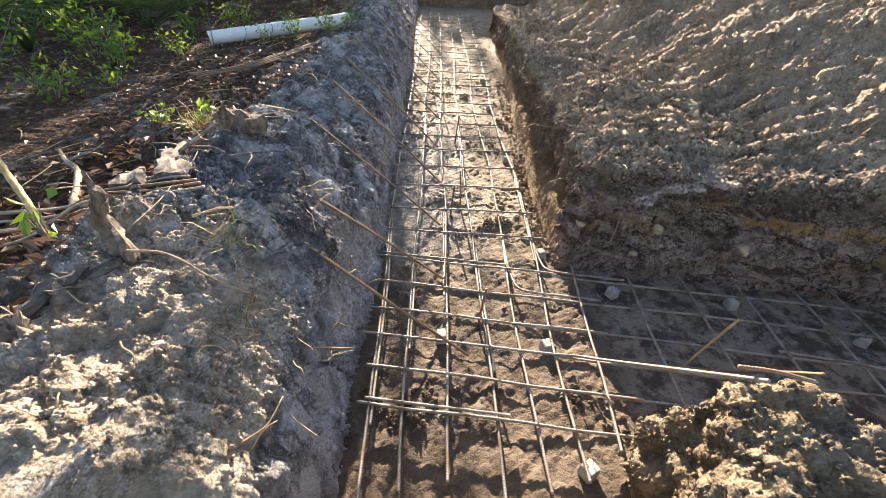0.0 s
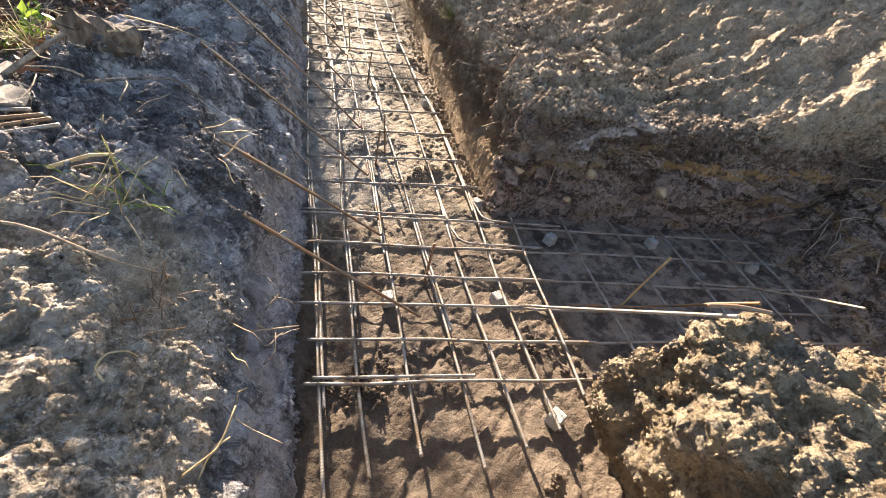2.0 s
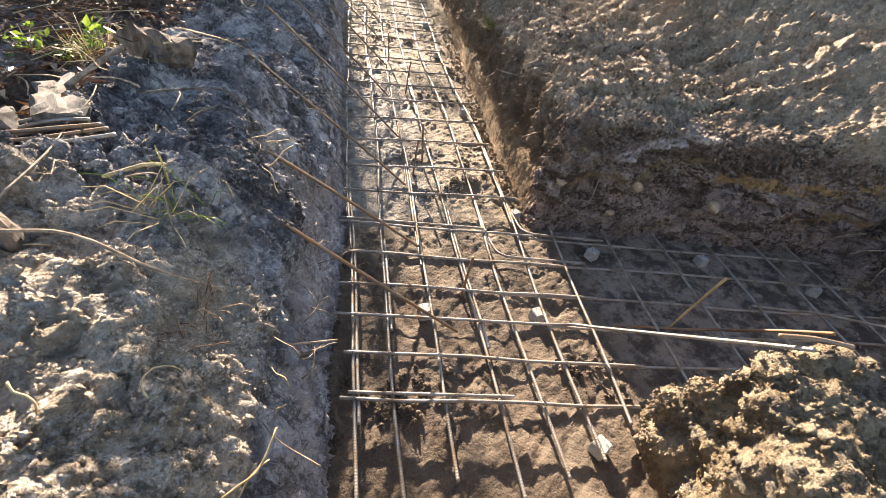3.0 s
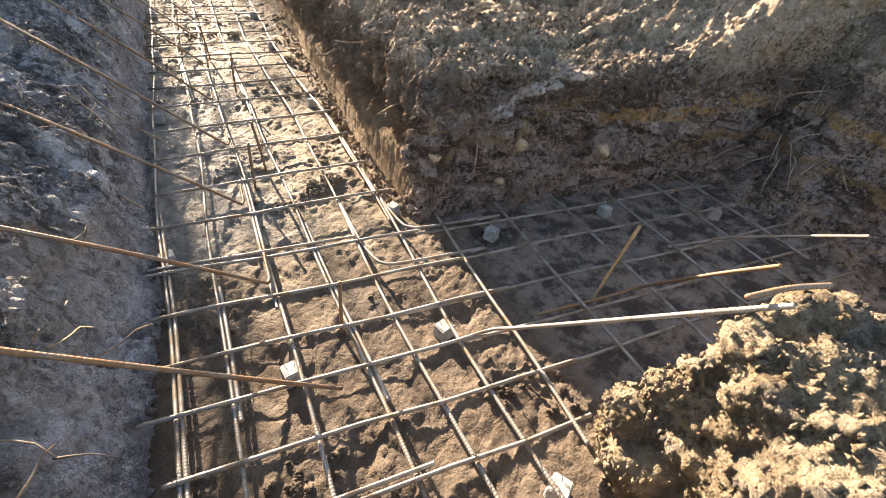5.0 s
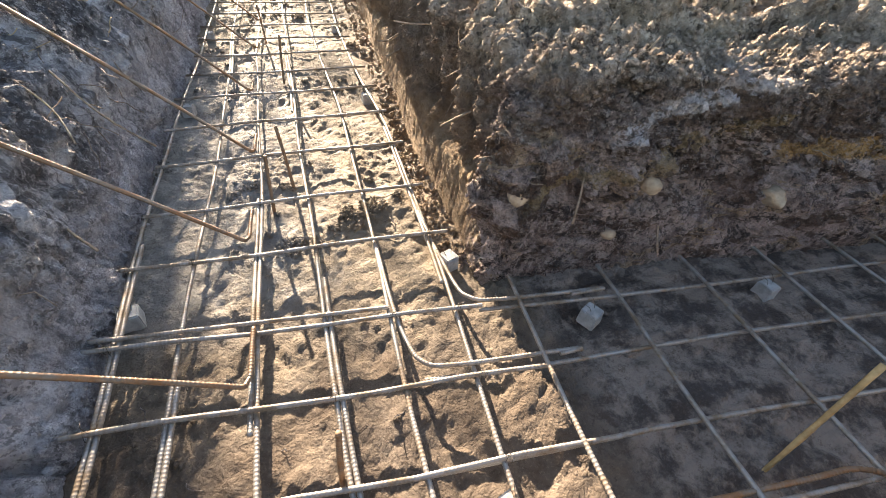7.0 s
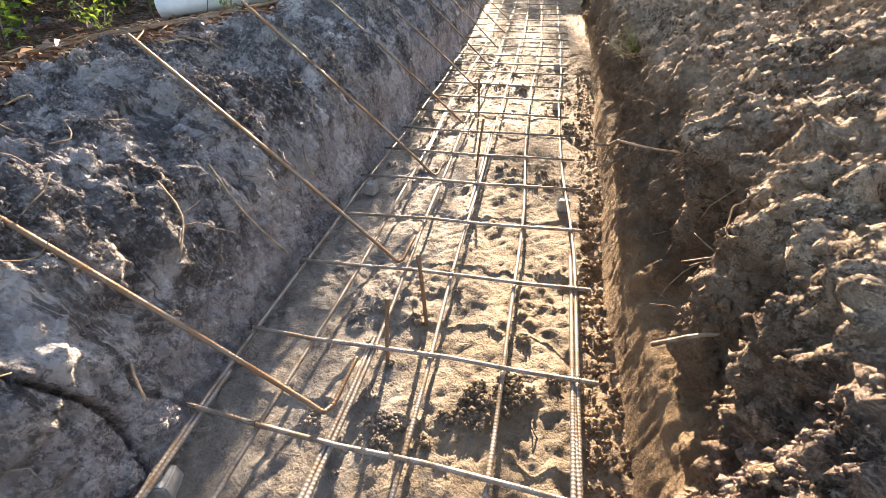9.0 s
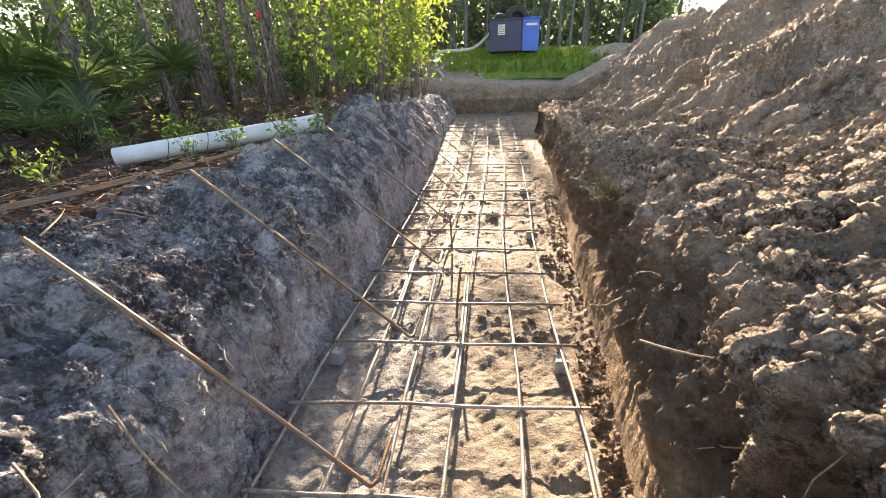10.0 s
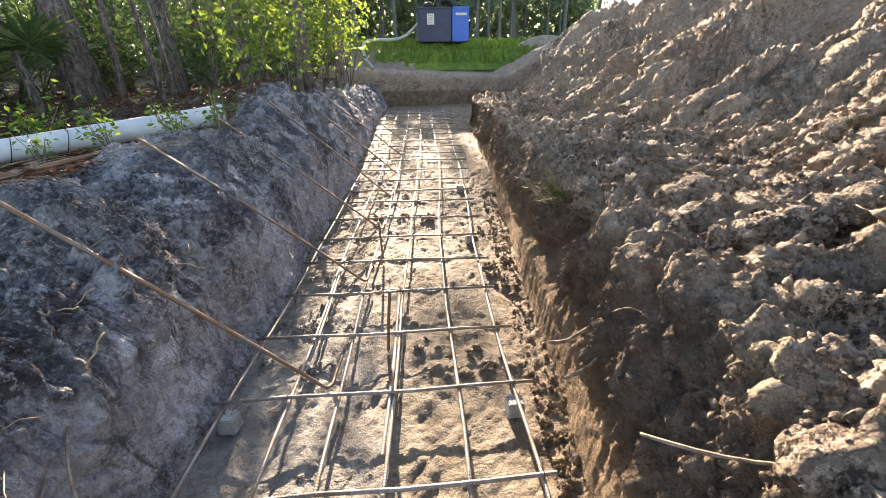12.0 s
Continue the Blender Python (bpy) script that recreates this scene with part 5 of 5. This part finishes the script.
crumbs_on("floor", lambda x, y, z: (x > 0.84 + 0.06 * np.clip(y - 3, -1, 5)) & (x < 1.1 + 0.06 * np.clip(y - 3, -1, 5)) & (y < 8) & (y > 2.6), 3200, M_BROWN, "brown crumbs fallen along the wall foot", 7, 0.004, 0.020)
crumbs_on("floor", lambda x, y, z: (x > -0.55) & (x < 1.0) & (y > 0.5) & (y < 8) & (z > 0.018 + 0.42 * smooth(6.5, 16.0, y)), 6000, M_FLOOR, "sand crumbs on the trodden floor", 8, 0.003, 0.014)
crumbs_on("ground_slump", lambda x, y, z: (x < 5) & (y > 0.5) & (y < 3) & (z > 0.02), 3000, M_BROWN, "clods on the slumped spoil", 9, 0.006, 0.03)

# ---- small things ----
def stick(name, knots, radii, material, label, category="stick", group="", sides=6, step=0.05):
    path = arc_path(knots, step)
    n = len(path) - 1
    a, b = radii
    r = random.Random(len(knots) * 7 + int(1000 * abs(knots[0][0])))
    s = Solid().tube(path, [(a + (b - a) * i / n) * r.uniform(0.88, 1.12) for i in range(n + 1)], sides)
    return tagged(part(name, s, material), label, category, group)


def lump(name, at, size, squash, material, label, category, seed, group=""):
    bm = bmesh.new()
    bmesh.ops.create_icosphere(bm, subdivisions=3, radius=1)
    for v in bm.verts:
        d = 1 + 0.28 * noise.noise(v.co * 1.3 + Vector((seed, 0, 0))) + 0.10 * noise.noise(v.co * 3.5 + Vector((0, seed, 0)))
        v.co = Vector([c * d * size * q for c, q in zip(v.co, squash)])
    bm.verts.index_update()
    s = Solid().add([v.co for v in bm.verts], [[v.index for v in f.verts] for f in bm.faces])
    bm.free()
    ob = part(name, s, material)
    ob.matrix_world = pose(*at, 0, 0, seed * 40)
    return tagged(ob, label, category, group)


stake = stick("wooden_stake", [(1.50, 1.455, -0.02), (1.62, 1.49, 0.19), (1.76, 1.53, 0.40)], (0.0075, 0.010), M_STAKE, "yellow wooden stake leaning in the side trench", "stake")
stick("wooden_stake", [(-1.72, 1.26, 0.93), (-2.05, 1.55, 1.05), (-2.55, 1.98, 1.23)], (0.015, 0.017), M_STAKE, "pale yellow cane stake leaning over leaf litter", "stake", sides=9)
def on_bank(knots, lift=0.035):
    return [(k[0], k[1], ground_at(k[0], k[1]) + lift + (k[2] if len(k) > 2 else 0)) for k in knots]


# stones in the cut face
for i, (x, y, z, s) in enumerate(((1.06, 2.50, 0.447, 0.055), (2.30, 2.33, 0.37, 0.072), (1.62, 2.41, 0.47, 0.05), (1.52, 2.42, 0.22, 0.035))):
    lump("stone", (x, y, z), s, (1, 0.7, 0.75), M_STONE, "pale rounded stone set in the cut face", "stone", i + 1, "stones")
# stumps and charred logs on the bank
def log_piece(at, turn, tilt, length, radius, label, seed, category="log"):
    r = random.Random(seed)
    n = 14
    s = Solid().tube([(0.02 * math.sin(0.6 * i), 0.015 * math.cos(0.9 * i), length * i / n) for i in range(n + 1)], [radius * (1.2 - 0.55 * i / n) for i in range(n + 1)], 14, False)
    # splintered end and ridged sides
    for q, v in enumerate(s.v):
        v = Vector(v)
        f = v.z / length
        a = math.atan2(v.y, v.x)
        k = 1 + 0.22 * math.sin(3 * a + seed) + 0.14 * math.sin(7 * a + 2 * seed) + 0.10 * r.uniform(-1, 1)
        s.v[q] = (v.x * k, v.y * k, v.z + (0.16 * length * math.sin(2 * a + seed) + 0.10 * length * r.uniform(-1, 1)) * max(0, f - 0.6) / 0.4)
    ob = part("log", s, M_WOOD)
    ob.matrix_world = Matrix.Translation(at) @ pose(0, 0, 0, 0, 0, turn) @ pose(0, 0, 0, tilt, 0, 0)
    return tagged(ob, label, category)


def log_between(a, b, radius, material, label, seed, category="log"):
    """A short broken log lying from a to b, ridged along the grain, with ragged ends."""
    a, b = Vector(a), Vector(b)
    d = b - a
    ob = log_piece(a, 0, 0, d.length, radius, label, seed, category)
    ob.data.materials[0] = material
    ob.matrix_world = Matrix.Translation(a) @ Vector((0, 0, 1)).rotation_difference(d.normalized()).to_matrix().to_4x4()
    return ob


log_between((-1.42, 1.66, ground_at(-1.42, 1.66) + 0.03), (-1.70, 2.22, ground_at(-1.70, 2.22) + 0.05), 0.062, M_PALEWOOD, "weathered pale grey log half sunk in sand", 1)
log_between((-1.58, 1.58, ground_at(-1.58, 1.58) + 0.02), (-1.80, 1.95, ground_at(-1.80, 1.95) + 0.05), 0.060, M_PALEWOOD, "broken grey log with hollow dark underside", 2)
log_between((-1.34, 1.12, ground_at(-1.34, 1.12) - 0.06), (-1.42, 1.20, ground_at(-1.42, 1.20) + 0.20), 0.036, M_WOOD, "upright broken brown root stump in sand", 3, "stump")
log_between((-1.62, 0.86, ground_at(-1.62, 0.86) + 0.0), (-1.36, 1.02, ground_at(-1.36, 1.02) + 0.02), 0.028, M_PALEWOOD, "pale barked root lying in the sand", 6, "root")
log_piece((-1.48, 0.72, ground_at(-1.48, 0.72) - 0.02), 120, 20, 0.11, 0.03, "dark charred root stump on the bank", 4, "stump")
log_piece((-1.17, 2.22, ground_at(-1.17, 2.22) - 0.02), 300, 62, 0.20, 0.055, "splintered yellow-brown root lump on the crest", 5, "stump")
# dead branches
stick("branch", on_bank([(-2.75, 2.62), (-2.45, 2.30), (-2.25, 2.12), (-2.05, 1.80), (-1.92, 1.62)]), (0.012, 0.022), M_TWIG, "grey dead branch lying on leaf litter", "branch", "branches")
stick("branch", on_bank([(-2.45, 2.30), (-2.38, 2.45), (-2.42, 2.62)]), (0.011, 0.005), M_TWIG, "grey forked dead twig", "branch", "branches")
stick("branch", on_bank([(-1.75, 2.05), (-1.45, 2.18), (-1.30, 2.35)]), (0.014, 0.012), M_TWIG, "bare grey stick on the bank", "branch", "branches")
stick("branch", on_bank([(-1.18, 1.36), (-1.02, 1.40), (-0.86, 1.43)]), (0.007, 0.005), M_STRAW, "thin yellow cane on the sand bank", "branch", "branches")
stick("branch", on_bank([(-1.32, 1.10), (-1.1, 1.02), (-0.95, 1.0), (-0.84, 1.05)]), (0.005, 0.003), M_ROOT, "thin brown twig on the sand bank", "branch", "branches")
stick("branch", on_bank([(-1.22, 1.82), (-1.05, 1.92), (-0.95, 1.95), (-0.86, 1.98)]), (0.006, 0.005), M_BARK, "dark curved root on the crest", "branch", "branches")
# roots from the walls
ROOTS = [([(0.90, 4.42, 0.50), (0.98, 4.44, 0.49), (1.06, 4.46, 0.53), (1.17, 4.47, 0.54)], 0.007), ([(0.93, 4.30, 0.43), (1.03, 4.33, 0.46), (1.14, 4.42, 0.52)], 0.007), ([(0.86, 3.74, 0.78), (0.95, 3.70, 0.775), (1.04, 3.665, 0.78), (1.14, 3.64, 0.79)], 0.0042),
         ([(1.18, 3.17, 0.80), (1.24, 3.15, 0.81), (1.35, 3.14, 0.83)], 0.006), ([(-0.36, 3.39, 0.35), (-0.52, 3.42, 0.50), (-0.64, 3.46, 0.68)], 0.005), ([(-0.50, 3.05, 0.55), (-0.58, 3.2, 0.62), (-0.66, 3.24, 0.72)], 0.004),
         ([(-0.46, 3.9, 0.42), (-0.55, 4.0, 0.46), (-0.62, 4.12, 0.52)], 0.005), ([(-0.46, 2.72, 0.3), (-0.55, 2.80, 0.36), (-0.64, 2.95, 0.40)], 0.005), ([(-0.5, 1.15, 0.50), (-0.58, 1.1, 0.56), (-0.72, 1.08, 0.58)], 0.004),
         ([(1.30, 2.42, 0.32), (1.33, 2.46, 0.42), (1.36, 2.52, 0.56)], 0.006), ([(1.75, 2.32, 0.14), (1.77, 2.40, 0.24), (1.76, 2.46, 0.40)], 0.006), ([(2.55, 2.30, 0.52), (2.57, 2.38, 0.62), (2.62, 2.42, 0.72)], 0.005),
         ([(0.90, 3.0, 0.52), (1.02, 3.02, 0.56), (1.15, 3.0, 0.6)], 0.006)]
for k, r in ROOTS:
    stick("root", k, (r, r * 0.8), M_ROOT, "pale broken root sticking out of the cut", "root", "roots")
rr = random.Random(77)
for i in range(46):
    y = rr.uniform(0.9, 6.5)
    z = rr.uniform(0.35, 0.75)
    x = -0.56 - 0.1 * smooth(0.5, 0.75, z)
    k = [(x - 0.06, y, z)]
    d = Vector((rr.uniform(0.2, 1), rr.gauss(0, 1), rr.gauss(-0.2, 0.6))).normalized()
    for j in range(3):
        d = (d + Vector((rr.gauss(0, 0.3), rr.gauss(0, 0.4), rr.gauss(-0.1, 0.4)))).normalized()
        k.append(tuple(Vector(k[-1]) + d * rr.uniform(0.03, 0.07)))
    stick("root", k, (0.0035, 0.0015), M_TWIG if i % 2 else M_ROOT, "thin fibrous root hanging from the grey wall", "root", "fine roots", 4)
for i in range(60):
    y = rr.uniform(2.9, 6.5)
    z = rr.uniform(0.35, 0.85)
    x = float(right_foot(np.array(y))) + 0.05
    k = [(x + 0.10, y, z)]
    d = Vector((-rr.uniform(0.2, 1), rr.gauss(0, 0.7), rr.gauss(-0.6, 0.5))).normalized()
    for j in range(3):
        d = (d + Vector((rr.gauss(0.1, 0.3), rr.gauss(0, 0.3), rr.gauss(-0.3, 0.3)))).normalized()
        k.append(tuple(Vector(k[-1]) + d * rr.uniform(0.03, 0.08)))
    stick("root", k, (0.0035, 0.0015), M_ROOT, "thin fibrous root hanging from the brown wall", "root", "fine roots", 4)
for i in range(30):
    x = rr.uniform(3.1, 3.9)
    y = rr.uniform(1.0, 2.4)
    k = [(x + 0.25, y, 0.15 + 0.75 * (x - 3.0) + 0.05)]
    d = Vector((-1, rr.gauss(0, 0.6), rr.gauss(0.1, 0.4))).normalized()
    for j in range(3):
        d = (d + Vector((rr.gauss(0, 0.2), rr.gauss(0, 0.3), rr.gauss(-0.1, 0.3)))).normalized()
        k.append(tuple(Vector(k[-1]) + d * rr.uniform(0.06, 0.14)))
    stick("root", k, (0.007, 0.003), M_ROOT, "torn root in the slumped spoil", "root", "roots", 5)
# twigs and canes strewn on the litter and the crest
for i in range(150):
    x, y = -1.05 - 2.4 * rr.random(), rr.uniform(0.4, 7.5)
    a = rr.uniform(0, math.pi)
    L = rr.uniform(0.08, 0.45)
    z = ground_at(x, y) + 0.05
    z1 = ground_at(x + L * math.cos(a), y + L * math.sin(a)) + 0.05
    stick("twig", [(x, y, z), (x + 0.5 * L * math.cos(a) + 0.03, y + 0.5 * L * math.sin(a), 0.5 * (z + z1) + 0.015), (x + L * math.cos(a), y + L * math.sin(a), z1)], (0.0045, 0.002),
          (M_TWIG, M_STRAW, M_ROOT)[i % 3], "thin dry twig lying on the bank", "twig", "twigs", 4)
# straw needles and a tuft of weeds on the brown rim
def tuft(at, count, length, material, label, seed, name="grass_tuft"):
    r = random.Random(seed)
    s = Solid()
    for i in range(count):
        t = Vector((r.gauss(0, 0.7), r.gauss(0, 0.7), r.uniform(0.1, 1))).normalized()
        L = length * r.uniform(0.5, 1.2)
        c = Vector((r.gauss(0, 0.05), r.gauss(0, 0.05), 0))
        s.tube([c, c + t * L * 0.6, c + t * L + Vector((0, 0, -0.25 * L))], [0.0022, 0.0016, 0.0006], 3)
    ob = part(name, s, material)
    ob.matrix_world = Matrix.Translation(at)
    return tagged(ob, label, "grass tuft", "tufts")


tuft((-1.0, 1.20, ground_at(-1.0, 1.20) + 0.02), 18, 0.22, M_STRAW, "dry straw-coloured needle tuft on the bank", 1)
tuft((-0.95, 1.30, ground_at(-0.95, 1.30) + 0.02), 14, 0.20, M_GRASS, "yellow-green needle tuft on the bank", 2)
tuft((-0.86, 0.98, ground_at(-0.86, 0.98) + 0.02), 30, 0.12, M_RUST, "rusty brown dry moss tuft on the bank", 3)
tuft((1.22, 5.35, 0.80), 40, 0.20, M_GRASS, "yellowish weed clump on the brown rim", 4)
tuft((1.18, 5.45, 0.74), 30, 0.22, M_STRAW, "dry grass hanging over the brown rim", 5)
tuft((-1.85, 2.75, ground_at(-1.85, 2.75) + 0.02), 34, 0.20, M_GRASS, "olive dry grass clump on litter", 6)
tuft((-1.75, 2.62, ground_at(-1.75, 2.62) + 0.02), 40, 0.25, M_STRAW, "straw-coloured dry grass clump on litter", 7)
stick("red_scrap", on_bank([(-1.55, 2.74), (-1.53, 2.75, 0.03), (-1.51, 2.74, 0.01)]), (0.016, 0.012), M_RED, "small red plastic scrap on the crest", "scrap")
sap = thing("marker_sapling", (-3.35, 10.2, ground_at(-3.35, 10.2)), "slim bare sapling tied with red tape", "sapling")
part("stem", Solid().tube([(0, 0, -0.05), (-0.05, 0, 0.8), (-0.12, 0, 1.6), (-0.2, 0, 2.6)], [0.016, 0.013, 0.010, 0.006], 6), M_TWIG, sap)
part("tape", Solid().tube([(-0.10, 0, 1.36), (-0.11, 0, 1.42), (-0.115, 0, 1.48)], [0.03, 0.034, 0.028], 8), M_RED, sap, "red tape")

# fine roots and straws strewn over both banks
def strew(surface, where, count, material, label, seed, length, name):
    r = np.random.default_rng(seed)
    P = SURFACES[surface].reshape(-1, 3)
    P = P[where(P[:, 0], P[:, 1], P[:, 2])]
    for p in P[r.integers(0, len(P), count)]:
        a, L = r.uniform(0, 2 * math.pi), length * r.uniform(0.4, 1.3)
        d = Vector((math.cos(a), math.sin(a), r.uniform(-0.3, 0.5)))
        k = [Vector(p)]
        for j in range(4):
            d = (d + Vector(r.normal(0, 0.45, 3))).normalized()
            k.append(k[-1] + d * L * 0.25)
        n = len(k) - 1
        s = Solid().tube(arc_path(k, L * 0.12), 0.0014 + 0.0016 * r.random(), 4)
        tagged(part(name, s, material), label, "twig", "strewn twigs")


strew("ground_bank_west", lambda x, y, z: (x > -1.5) & (y > 0.4) & (y < 6.5) & (z > 0.45), 90, M_STRAW, "fine pale root strand on the grey bank", 5, 0.16, "root_strand")
strew("ground_bank_west", lambda x, y, z: (x > -1.5) & (y > 0.4) & (y < 6.5) & (z > 0.3), 60, M_ROOT, "fine brown root strand on the grey bank", 6, 0.20, "root_strand")
strew("ground_bank_east", lambda x, y, z: (x < 2.4) & (y < 6.5) & (z > 0.5), 60, M_ROOT, "fine root strand in the brown bank", 7, 0.14, "root_strand")
strew("floor", lambda x, y, z: (x > -0.5) & (x < 1.0) & (y > 0.6) & (y < 5), 40, M_BARK, "short dark twig on the trench floor", 8, 0.07, "floor_twig")
# a sprig of large leaves on a thin sapling before the trunks
sprig = thing("sapling", (-3.2, 6.25, ground_at(-3.2, 6.25)), "thin sapling topped with large yellow-green leaves", "sapling")
part("stem", Solid().tube([(0, 0, -0.05), (0.03, 0, 0.6), (0.0, 0.02, 1.35)], [0.007, 0.005, 0.003], 6), M_BARK, sprig)
rs = random.Random(3)
for i in range(13):
    s = Solid()
    a = 2.4 * i
    leaf(s, (0.0, 0.02, 1.2 + 0.02 * i), Vector((math.cos(a), math.sin(a), rs.uniform(-0.2, 0.8))), Vector((0, 0, 1)), rs.uniform(0.13, 0.2), 0.32)
    part("leaf", s, M_LEAF, sprig)
